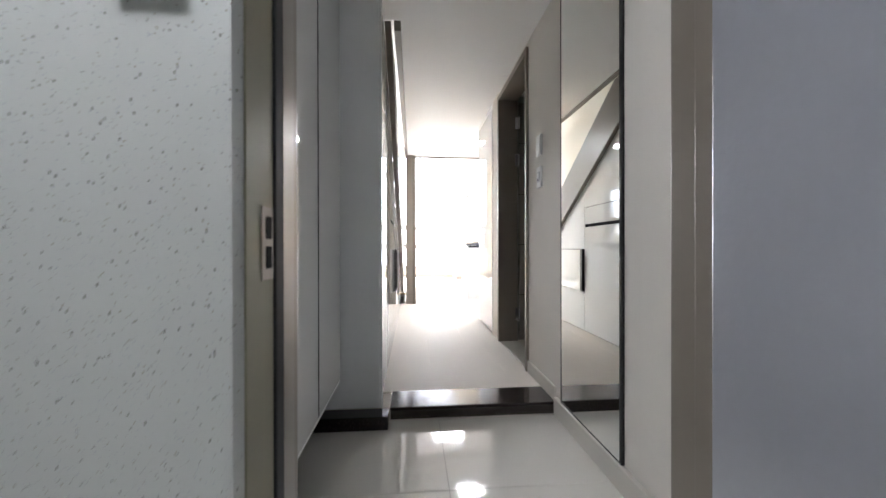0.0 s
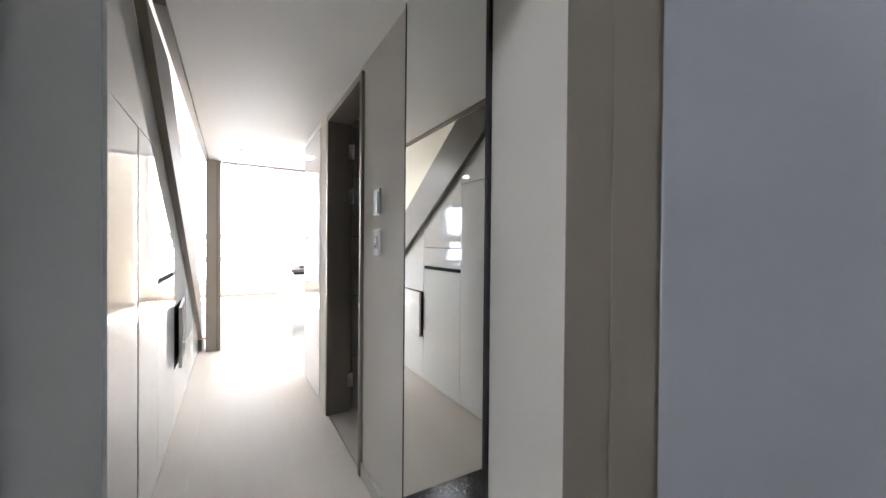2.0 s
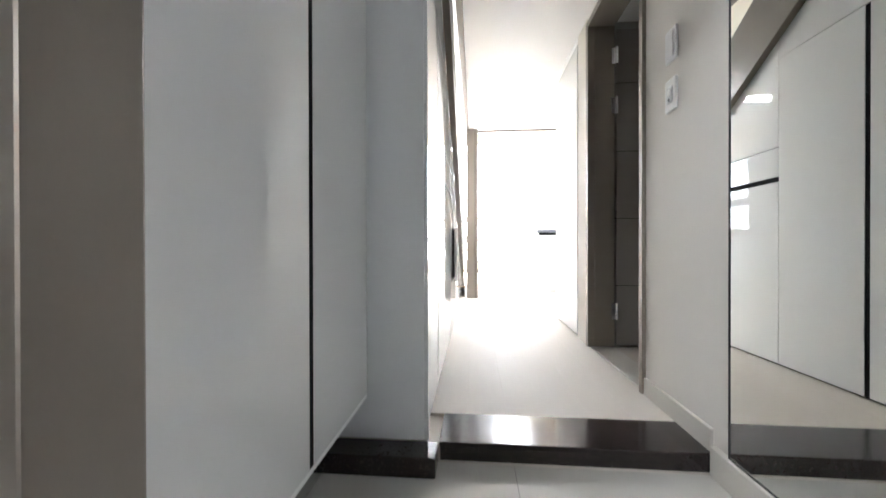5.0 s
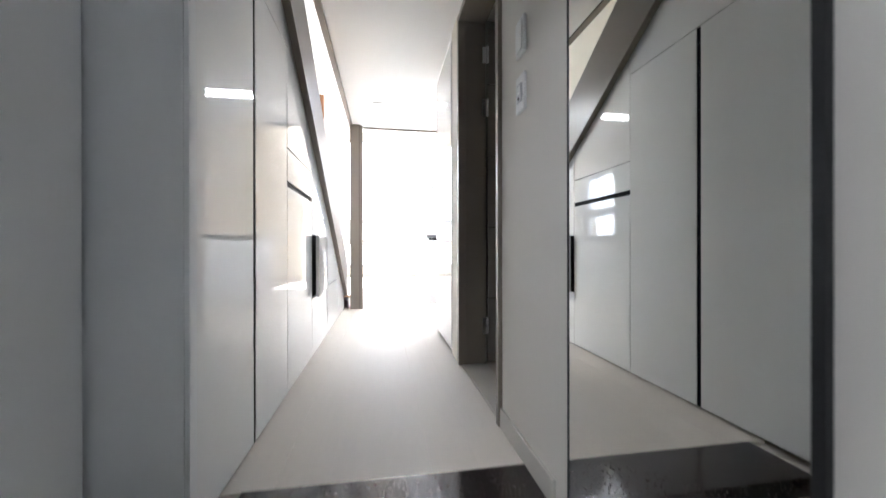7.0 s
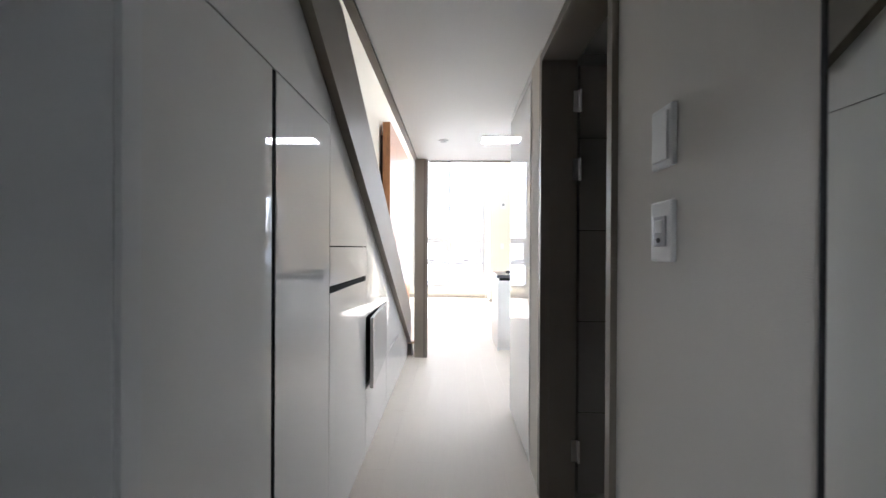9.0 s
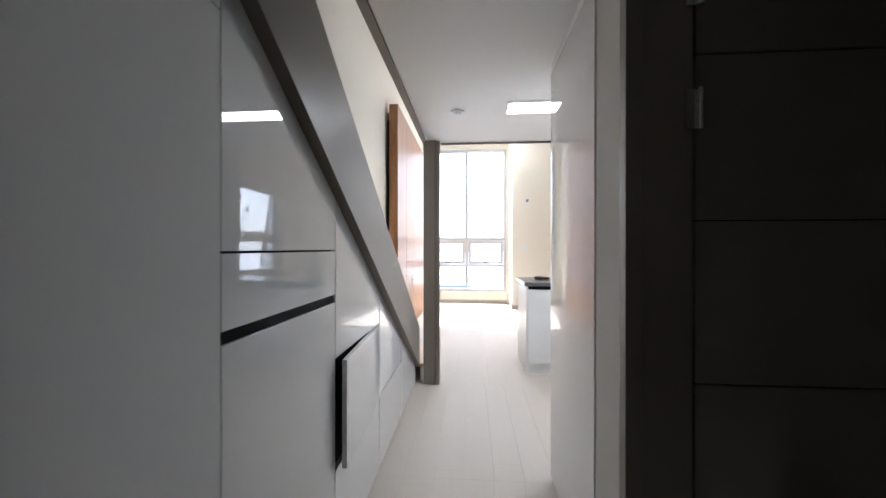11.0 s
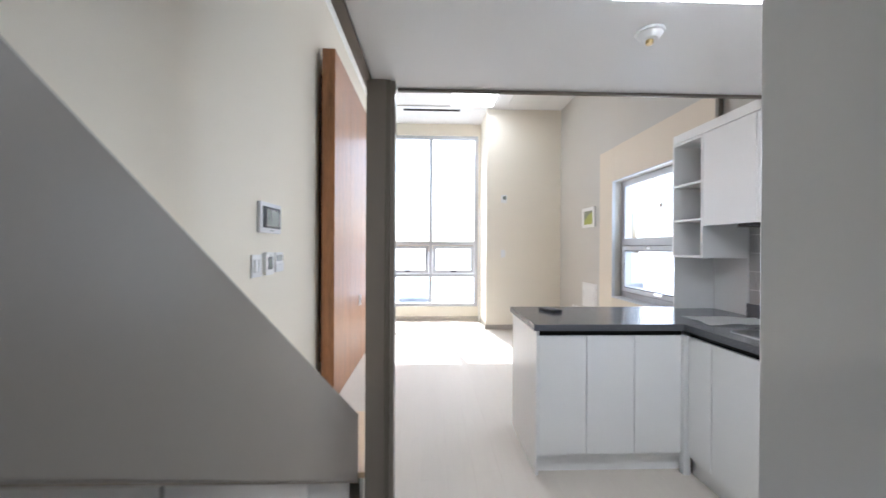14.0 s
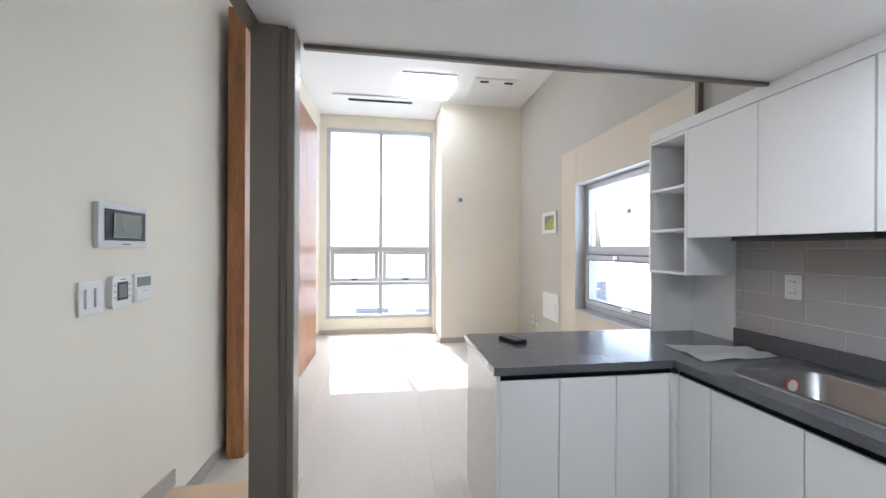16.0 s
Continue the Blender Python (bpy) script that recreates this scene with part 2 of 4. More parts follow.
def boxes(name, bs, material, parent=None, bevel=0.0, label=""):
    bm = bmesh.new()
    for b in bs:
        addbox(bm, *b)
    soften(bm, bevel)
    return part(name, bm, material, parent, label)


def prism(name, pts, x0, x1, material, parent=None, bevel=0.0, label=""):
    """A (y, z) outline pulled from x0 to x1."""
    bm = bmesh.new()
    f = bm.faces.new([bm.verts.new((x0, y, z)) for y, z in pts])
    r = bmesh.ops.extrude_face_region(bm, geom=[f])
    bmesh.ops.translate(bm, vec=(x1 - x0, 0, 0), verts=[g for g in r["geom"] if isinstance(g, bmesh.types.BMVert)])
    soften(bm, bevel)
    return part(name, bm, material, parent, label)


def cylinder(bm, centre, radius, depth, axis="Z", n=24, radius2=None):
    rot = {"Z": Matrix(), "X": Matrix.Rotation(radians(90), 4, "Y"), "Y": Matrix.Rotation(radians(90), 4, "X")}[axis]
    bmesh.ops.create_cone(bm, cap_ends=True, segments=n, radius1=radius, radius2=radius if radius2 is None else radius2, depth=depth, matrix=Matrix.Translation(centre) @ rot)


def cyl(name, centre, radius, depth, material, parent=None, axis="Z", label="", bevel=0.0, radius2=None):
    bm = bmesh.new()
    cylinder(bm, centre, radius, depth, axis, 28, radius2)
    soften(bm, bevel)
    return part(name, bm, material, parent, label)


def tube(name, pts, radius, material, parent=None, label=""):
    bm = bmesh.new()
    rings = []
    P = [Vector(p) for p in pts]
    for i, p in enumerate(P):
        d = (P[min(i + 1, len(P) - 1)] - P[max(i - 1, 0)]).normalized()
        q = d.to_track_quat("Z", "Y")
        rings.append([bm.verts.new(p + q @ Vector((radius * math.cos(a * math.pi / 6), radius * math.sin(a * math.pi / 6), 0))) for a in range(12)])
    for a, b in zip(rings, rings[1:]):
        for k in range(12):
            bm.faces.new((a[k], a[(k + 1) % 12], b[(k + 1) % 12], b[k]))
    bm.faces.new(rings[0][::-1])
    bm.faces.new(rings[-1])
    bmesh.ops.recalc_face_normals(bm, faces=bm.faces)
    return part(name, bm, material, parent, label, smooth=True)


def structure(ob, label, category):
    return tagged(ob, label, category, kind="structure")


# ---- plan ----
XL, XC, XR, XE = -0.645, -0.066, 0.835, 2.40   # stair wall, cabinet fronts, corridor wall, kitchen wall
YW, YP, YB = 9.35, 8.62, 4.70                  # window wall, pier face, loft edge
ZC, ZT, ZE = 2.112, 3.515, -0.063                # low ceiling, high ceiling, entry floor

# ---- structure ----
structure(boxes("wall_west", [(XL - 0.1, XL, 1.2, 9.6, -0.1, ZT), (XL - 0.1, XL, -0.06, 1.2, ZC + 0.18, ZT)], M_CREAM), "cream wallpapered wall beside the stairs", "wall")
structure(box("wall_entry_west", (-0.70, -0.60, 0.3, 1.20, -0.14, ZC), M_PAPER), "off-white wall behind the shoe cabinet", "wall")
structure(boxes("wall_east", [(XE, XE + 0.2, 1.2, 5.42, -0.1, ZT), (XE, XE + 0.2, 5.42, 6.87, -0.1, 0.76), (XE, XE + 0.2, 5.42, 6.87, 2.05, ZT), (XE, XE + 0.2, 6.87, 9.6, -0.1, ZT)], M_GREYP), "greige wallpapered wall with a side window", "wall")
structure(boxes("wall_north", [(XL, 1.204, YW, YW + 0.18, -0.1, 0.245), (XL, 1.204, YW, YW + 0.18, 3.31, ZT), (XL, -0.545, YW, YW + 0.18, 0.245, 3.31), (1.16, 1.204, YW, YW + 0.18, 0.245, 3.31)], M_CREAM), "cream wall round the tall window", "wall")
structure(box("wall_pier", (1.204, XE, YP, YW + 0.25, -0.1, ZT), M_CREAM), "cream wallpapered pier beside the window", "wall")
structure(boxes("wall_corridor", [(XR, XR + 0.12, 0.306, 1.664, ZE - 0.005, ZC), (XR, XR + 0.12, 1.664, 2.55, 2.075, ZC), (XR, XR + 0.12, 2.46, 2.55, -0.05, 2.075)], M_PAPER), "off-white textured corridor wall", "wall")
structure(box("wall_cabinet_return", (0.826, 0.861, 2.4585, 2.668, 0.0, ZC - 0.001), M_PAPER), "narrow off-white strip between door and cabinet", "wall")
structure(boxes("wall_bathroom", [(0.955, XE, 2.51, 2.55, -0.1, ZC), (0.955, XE, 1.20, 1.24, -0.1, ZC)], M_BATHTILE), "grey tiled bathroom wall", "wall")
structure(box("wall_kitchen_south", (1.46, XE, 3.20, 3.29, -0.1, ZC), M_PAPER), "off-white wall closing the kitchen", "wall")
structure(boxes("wall_entry_south", [(-0.70, -0.205, -0.02, 0.30, ZE - 0.005, ZC), (0.85, XR + 0.12, -0.02, 0.30, ZE - 0.005, ZC), (-0.205, 0.85, -0.02, 0.30, 2.076, ZC)], M_PAPER), "wall round the entrance opening", "wall")
structure(boxes("wall_hall", [(-2.2, -0.168, -0.060, -0.022, ZE, 2.5), (0.84, 2.4, -0.060, -0.022, ZE, 2.5), (-0.20, 0.84, -0.060, -0.022, 2.06, 2.5)], M_SPECK), "speckled stone-paint wall of the common hall", "wall")
structure(boxes("wall_hall_far", [(-2.3, -2.2, -2.2, -0.06, ZE, 2.5), (2.4, 2.5, -2.2, -0.06, ZE, 2.5), (-2.3, 2.5, -2.3, -2.2, ZE, 2.5)], M_SPECK), "plain walls closing the common hall", "wall")
structure(boxes("wall_loft_back", [(XL, XE, -0.06, 0.0, ZC + 0.18, ZT)], M_CREAM), "plain cream wall closing the loft", "wall")

structure(box("ceiling", (XL, XE, 0.0, YW, ZT, ZT + 0.1), M_CEIL), "white papered high ceiling of the living room", "ceiling")
structure(boxes("ceiling_low", [(0.03, XE, 0.30, YB, ZC, ZC + 0.18), (-0.70, 0.03, 0.30, 1.52, ZC, ZC + 0.18)], M_CEIL), "white papered low ceiling under the loft", "ceiling")
structure(box("ceiling_hall", (-2.3, 2.5, -2.3, -0.06, 2.5, 2.6), M_CEIL), "plain white ceiling of the common hall", "ceiling")
structure(box("ground", (-2500, 2500, 12, 5000, -46.5, -46), M_HAZE), "ground far below the window, haze painted into its pale colour", "ground")

structure(box("floor_base", (XL, XE, 1.20, YW, -0.1, -0.012), M_PLANK), "screed under the plank floor", "floor")
entry_floor = structure(box("floor_entry", (-0.60, XR + 0.12, -0.06, 1.20, -0.14, ZE - 0.006), M_GROUT), "entry floor of polished cream tiles", "floor")
structure(box("floor_hall", (-2.3, 2.5, -2.3, -0.06, -0.16, ZE), M_TILE), "polished stone floor of the common hall", "floor")
structure(box("floor_bathroom", (0.955, XE, 1.24, 2.51, -0.099, -0.05), M_BATHTILE), "grey tiled bathroom floor", "floor")

structure(boxes("trim_loft_edge", [(-0.012, 0.028, 1.60, YB, ZC - 0.012, ZC + 0.20)], M_TRIM), "brown-grey metal trim on the loft edge", "trim")
structure(boxes("trim_beam", [(0.146, XE, YB - 0.022, YB - 0.008, 2.096, ZC - 0.001), (0.146, XE, YB - 0.006, YB + 0.004, 2.100, ZC - 0.001)], M_TRIM), "thin brown-grey rail along the loft edge", "trim")
structure(box("baseboard_corridor", (XR - 0.012, XR - 0.001, 1.21, 1.655, 0.0, 0.075), M_WSKIRT, bevel=0.003), "pale skirting of the corridor", "baseboard")
structure(box("baseboard_entry", (XR - 0.022, XR - 0.001, 0.31, 1.195, ZE, 0.028), M_WSKIRT, bevel=0.003), "pale stone skirting of the entry", "baseboard")
structure(box("baseboard_west", (XL + 0.001, XL + 0.012, 5.40, YW - 0.02, 0, 0.075), M_SKIRT, bevel=0.002), "greige skirting", "baseboard")
structure(box("baseboard_north", (XL + 0.02, 1.203, YW - 0.012, YW - 0.001, 0, 0.075), M_SKIRT, bevel=0.002), "greige skirting under the window", "baseboard")
structure(box("baseboard_pier", (1.192, 1.203, YP, YW - 0.02, 0, 0.075), M_SKIRT, bevel=0.002), "greige skirting on the pier's side", "baseboard")
structure(box("baseboard_pier_front", (1.192, XE - 0.02, YP - 0.012, YP - 0.001, 0, 0.075), M_SKIRT, bevel=0.002), "greige skirting on the pier", "baseboard")
structure(box("baseboard_east", (XE - 0.012, XE - 0.001, 7.21, YP - 0.02, 0, 0.075), M_SKIRT, bevel=0.002), "greige skirting", "baseboard")
structure(prism("baseboard_stair", [(5.38, 0.155), (5.38, 0.235), (5.05, 0.26), (4.55, 0.55), (1.75, 2.36), (1.75, 2.26), (4.55, 0.45), (5.05, 0.155)], XL + 0.001, XL + 0.012, M_SKIRT), "greige skirting following the stairs", "baseboard")

# dark granite step of the entry
step = thing("entry_step", (0.4, 1.3, ZE), "polished dark granite step up from the entry", "step")
boxes("main_slab", [(-0.018, XR - 0.001, 1.20, 1.41, -0.06, 0.003), ], M_GRANITE, step, 0.004)
boxes("side_slab", [(-0.598, -0.02, 1.107, 1.204, ZE, 0.001)], M_GRANITE, step, 0.004)

# ---- entrance door ----
frame_l = thing("door_frame", (-0.17, 0.1, ZE), "olive and brown steel frame of the entrance door", "door frame")
box("jamb", (-0.205, -0.165, -0.0215, 0.092, ZE, 2.03), M_OLIVE, frame_l, 0.003)
box("gasket", (-0.205, -0.16, 0.092, 0.135, ZE, 2.03), M_RUBBER, frame_l, 0.004)
box("stop", (-0.215, -0.162, 0.135, 0.205, ZE, 2.03), M_STEEL, frame_l, 0.004, "brushed steel door stop")
box("inner_casing", (-0.23, -0.188, 0.205, 0.312, ZE, 2.05), M_TAUPE, frame_l, 0.003)
box("head", (-0.205, 0.83, -0.030, 0.20, 2.03, 2.075), M_OLIVE, frame_l, 0.003)
box("jamb", (0.757, 0.85, -0.030, 0.105, ZE, 2.03), M_OLIVE, frame_l, 0.003)
box("inner_casing", (0.775, 0.85, 0.105, 0.21, ZE, 2.03), M_TAUPE, frame_l, 0.003)
box("inner_casing", (0.800, 0.85, 0.21, 0.325, ZE, 2.05), M_TAUPE, frame_l, 0.003)
sp = box("strike_plate", (-0.1655, -0.1625, 0.035, 0.085, 0.735, 0.865), M_STEEL, frame_l, 0.001, "steel strike plate with two slots")
box("slot", (-0.1628, -0.1612, 0.05, 0.075, 0.755, 0.795), M_SEAM, sp)
box("slot", (-0.1628, -0.1612, 0.05, 0.075, 0.808, 0.848), M_SEAM, sp)

leaf = thing("entrance_door", (0.74, 0.08, ZE), "open blue-grey enamelled steel entrance door", "door")
box("leaf", (0.731, 0.755, -0.86, 0.108, ZE + 0.012, 2.02), M_DOOR, leaf, 0.004)
box("lever_plate", (0.721, 0.731, -0.80, -0.74, 0.9, 1.15), M_CHROME, leaf, 0.004)
box("threshold_stop", (0.735, 0.75, -0.80, 0.0, ZE, ZE + 0.012), M_RUBBER, leaf)

plaque = thing("number_plate_box", (-0.28, -0.07, 1.17), "small white box on the speckled hall wall", "box")
box("case", (-0.325, -0.238, -0.090, -0.0605, 1.185, 1.32), M_PLASTIC, plaque, 0.004)
box("base", (-0.328, -0.235, -0.085, -0.0605, 1.172, 1.184), M_SEAM, plaque, 0.002)

# ---- shoe cabinet and white end board ----
shoe = thing("shoe_cabinet", (-0.37, 0.75, 0.16), "white glossy wall-hung shoe cabinet with two doors", "cabinet")
# body in near-black, so the gaps round the doors carry painted shade
box("body", (-0.598, -0.276, 0.33, 1.194, 0.16, ZC - 0.001), M_SEAM, shoe)
box("door", (-0.272, -0.254, 0.332, 0.771, 0.158, ZC - 0.004), M_GLOSS, shoe, 0.0015)
box("door", (-0.272, -0.254, 0.791, 1.190, 0.158, ZC - 0.004), M_GLOSS, shoe, 0.0015)
box("finger_groove", (-0.270, -0.2550, 0.7713, 0.7907, 0.158, ZC - 0.004), M_SEAM, shoe)
box("bottom_board", (-0.598, -0.256, 0.332, 1.192, 0.142, 0.157), M_WHITE, shoe, 0.001)

endb = thing("end_panel", (-0.16, 1.22, 0.0), "white satin end board of the under-stair cabinets", "panel")
box("board", (-0.62, XC + 0.001, 1.205, 1.245, 0.002, ZC - 0.002), M_POST, endb, 0.002)
box("metal_edge", (XC + 0.0015, XC + 0.012, 1.208, 1.242, 0.002, ZC - 0.002), M_POST, endb, 0.001)

# ---- under-stair cabinets ----
SL = 0.642                                     # the stairs' slope


def under(y):
    """Height of the stringer's lower edge."""
    return 0.200 + (4.51 - y) * SL


# added near-black sheet: shade of the gaps between fronts put into colour
carc = structure(prism("partition_gap_shade", [(1.25, 0.0), (4.55, 0.0), (4.55, 0.11), (1.42, 2.10), (1.25, 2.10)], XC - 0.05, XC - 0.022, M_SEAM), "near-black sheet that paints the shade in the cabinet door gaps", "partition")


def front(unit, name, y0, y1, z0, z1, label="", off=0.0, angle=0.0):
    """A glossy flat front, cut along the stringer where it reaches it."""
    a, b = under(y0) - 0.004, under(y1) - 0.004
    pts = [(y0, z0), (y1, z0)]
    if z1 is None or z1 > b:
        pts.append((y1, max(b, z0 + 0.01)))
        if z1 is not None and z1 < a:
            pts.append((4.51 - (z1 + 0.004 - 0.200) / SL, z1))
            pts.append((y0, z1))
        else:
            pts.append((y0, a))
    else:
        pts += [(y1, z1), (y0, z1)]
    ob = prism(name, [(y - y1, z) for y, z in pts], -0.018, 0.0, M_GLOSS, bevel=0.0012)
    ob.matrix_basis = Matrix.Translation(-place(unit)) @ Matrix.Translation((XC + off, y1, 0)) @ Matrix.Rotation(radians(angle), 4, "Z") @ Matrix.Translation(ob.location)
    ob.parent = unit
    if label:
        ob["label"] = label
    return ob


def unit(y, label):
    return thing("understair_cabinet", (XC - 0.02, y, 0.0), label, "cabinet", "under-stair cabinets")


u = unit(1.68, "tall white high-gloss cabinet under the stairs, two doors")
front(u, "door", 1.252, 1.658, 0.012, 1.638)
front(u, "door", 1.680, 2.110, 0.012, 1.638)
front(u, "filler_panel", 1.252, 2.110, 1.642, ZC - 0.003)
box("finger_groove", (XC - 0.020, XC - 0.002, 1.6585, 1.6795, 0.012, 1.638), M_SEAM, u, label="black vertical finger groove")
u = unit(2.4, "white high-gloss cabinet with drawer and black finger slot")
front(u, "door", 2.114, 2.708, 0.012, 0.984)
front(u, "drawer_front", 2.114, 2.708, 1.012, 1.166)
front(u, "filler_panel", 2.114, 2.708, 1.171, None)
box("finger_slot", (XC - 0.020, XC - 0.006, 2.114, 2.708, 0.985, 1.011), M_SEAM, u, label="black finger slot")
u = unit(3.0, "white high-gloss drawer cabinet, upper drawer slightly open")
front(u, "filler_panel", 2.712, 3.333, 0.781, None)
front(u, "drawer_front", 2.716, 3.332, 0.386, 0.776, "drawer front pulled slightly open", 0.004, 3.4)
front(u, "drawer_front", 2.712, 3.333, 0.012, 0.378)
u = unit(3.7, "low white high-gloss drawer cabinet below the stringer")
front(u, "filler_panel", 3.341, 3.955, 0.400, None)
front(u, "drawer_front", 3.341, 3.955, 0.012, 0.391)
front(u, "filler_panel", 3.962, 4.568, 0.012, None)

# ---- stairs ----
stairs = thing("staircase", (-0.3, 4.5, 0.0), "wooden loft stairs with a taupe painted stringer", "stairs")
SB = 0.6399                                    # slope of the stringer's edge


def sloped(y, lift=0.0):
    """Height of the stringer's face at its lower edge."""
    return 0.2037 + lift + (4.51 - y) * SB


def y_at(z, lift=0.0):
    return 4.51 - (z - 0.2037 - lift) / SB


ZS = ZC - 0.003
prism("stringer", [(4.572, sloped(4.572)), (4.572, 0.491), (2.128, ZS), (y_at(ZS), ZS)], -0.062, -0.027, M_STRING, stairs, 0.002, "taupe painted steel stringer")
prism("stringer_underside", [(4.573, sloped(4.573) - 0.006), (4.573, sloped(4.573) - 0.001), (y_at(ZS, -0.001), ZS), (y_at(ZS, -0.006), ZS)], -0.0645, -0.0262, M_TRIM, stairs, 0.0, "brown underside")
for k in range(11):
    zt, yf = 0.325 + 0.172 * k, 4.60 - 0.268 * k
    box("tread", (XL + 0.013, -0.068, yf - 0.29, yf, zt - 0.028, zt), M_TREAD, stairs, 0.004)
    box("riser", (XL + 0.013, -0.068, yf - 0.030, yf - 0.015, zt - 0.172, zt - 0.0285), M_WHITE, stairs)
plat = thing("stair_platform", (-0.33, 5.0, 0.0), "pale wooden bottom step of the loft stairs", "step")
box("top_board", (XL + 0.013, 0.0, 4.66, 5.36, 0.125, 0.155), M_TREAD, plat, 0.004)
box("front_board", (XL + 0.03, -0.015, 5.315, 5.335, 0.0, 0.125), M_WHITE, plat)
box("side_board", (-0.035, -0.015, 4.66, 5.315, 0.0, 0.125), M_WHITE, plat)

post = thing("steel_post", (0.07, 4.62, 0.0), "taupe painted post at the foot of the stairs", "post")
box("column", (0.004, 0.100, 4.575, 4.655, 0.0, ZC - 0.002), M_TAUPE, post, 0.003)
box("cover_strip", (0.100, 0.120, 4.570, 4.660, 0.0, ZC - 0.006), M_TRIM, post, 0.002)
box("door_channel", (0.120, 0.143, 4.575, 4.650, 0.0, ZC - 0.010), M_TAUPE, post, 0.003)

# ---- mirror and switches of the corridor ----
mir = thing("wall_mirror", (XR - 0.01, 0.87, 0.03), "tall frameless wall mirror with a dark edge", "mirror")
box("glass", (XR - 0.011, XR - 0.005, 0.612, 1.122, 0.034, 2.106), M_MIRROR, mir)
box("backing", (XR - 0.0045, XR - 0.001, 0.600, 1.128, 0.029, 2.11), M_SEAM, mir)
box("edge_strip", (XR - 0.014, XR - 0.0045, 0.598, 0.6115, 0.029, 2.11), M_ALU, mir, 0.001)
box("edge_strip", (XR - 0.013, XR - 0.0045, 1.1225, 1.128, 0.029, 2.11), M_ALU, mir, 0.001)
box("edge_strip", (XR - 0.013, XR - 0.0045, 0.6115, 1.1225, 0.029, 0.0335), M_ALU, mir, 0.001)


def wall_switch(y, z, label, hole):
    s = thing("light_switch", (XR - 0.005, y, z - 0.06), label, "switch", "corridor switches")
    box("plate", (XR - 0.012, XR - 0.001, y - 0.036, y + 0.036, z - 0.06, z + 0.06), M_PLASTIC, s, 0.004)
    if hole:
        box("bezel", (XR - 0.0155, XR - 0.0115, y - 0.020, y + 0.020, z - 0.03, z + 0.03), M_GREYPL, s, 0.002)
        box("rocker", (XR - 0.0178, XR - 0.0150, y - 0.012, y + 0.012, z - 0.003, z + 0.022), M_PLASTIC, s, 0.002)
        cyl("indicator", (XR - 0.0165, y, z - 0.018), 0.005, 0.003, M_ALU, s, "X")
    else:
        box("rocker", (XR - 0.017, XR - 0.0115, y - 0.026, y + 0.026, z - 0.048, z + 0.048), M_PLASTIC, s, 0.003)


wall_switch(1.443, 1.385, "white plastic wide rocker light switch", False)
wall_switch(1.443, 1.20, "white plastic bathroom switch with grey centre", True)

# ---- bathroom door ----
bf = thing("bathroom_door_frame", (0.83, 2.0, 0.0), "taupe door frame of the dark bathroom", "door frame")
box("casing", (0.818, 0.86, 2.418, 2.458, 0.0, 2.074), M_TAUPE, bf, 0.002)
box("casing", (0.818, 0.86, 1.660, 1.690, 0.0, 2.074), M_TAUPE, bf, 0.002)
box("jamb", (0.86, 0.985, 2.420, 2.458, 0.0, 2.05), M_TAUPE, bf, 0.002)
box("jamb", (0.86, 0.985, 1.662, 1.688, 0.0, 2.05), M_TAUPE, bf, 0.002)
box("head", (0.819, 0.985, 1.6905, 2.4175, 2.036, 2.074), M_TAUPE, bf, 0.002)
box("sill", (0.84, 0.985, 1.690, 2.418, -0.049, 0.003), M_WSKIRT, bf, 0.002, "pale stone sill")
bd = thing("bathroom_door", (1.3, 2.45, 0.0), "dark taupe bathroom door standing open inward", "door")
for i, (a, b) in enumerate(((0.012, 0.388), (0.392, 0.818), (0.822, 1.248), (1.252, 1.684), (1.688, 2.03))):
    box("panel", (1.005, 1.70, 2.445, 2.482, a, b), M_BATHDOOR, bd, 0.003)
box("core", (1.008, 1.698, 2.450, 2.478, 0.014, 2.028), M_SEAM, bd)
for z in (1.844, 1.53, 0.23):
    h = box("hinge", (0.962, 1.004, 2.410, 2.4195, z - 0.05, z + 0.05), M_CHROME, bd, 0.002, "chrome butt hinge")
    cyl("pin", (0.995, 2.405, z), 0.007, 0.104, M_CHROME, h)

# ---- tall gloss cabinet before the kitchen ----
tall = thing("tall_cabinet", (1.14, 2.93, 0.0), "tall white high-gloss cabinet beside the bathroom door", "cabinet")
box("body", (0.863, 1.455, 2.553, 3.340, 0.0, 2.07), M_WHITE, tall, 0.002)
box("door", (0.822, 0.840, 2.674, 3.340, 0.02, 2.062), M_GLOSS, tall, 0.002)
box("cornice", (0.826, 1.455, 2.670, 3.337, 2.072, ZC - 0.001), M_WHITE, tall, 0.001)

# ---- kitchen ----
FZ0, FZ1 = 0.118, 0.795


def base_unit(label, b, fronts, plinth, top_z=0.825):
    u = thing("base_cabinet", ((b[0] + b[1]) / 2, (b[2] + b[3]) / 2, 0), label, "cabinet", "kitchen base cabinets")
    box("body", (*b, 0.10, top_z), M_WHITE, u)
    for f in fronts:
        box("door", f, M_WHITE, u, 0.0015)
    box("plinth", (*plinth, 0.0, 0.0985), M_WHITE, u, 0.001)
    return u


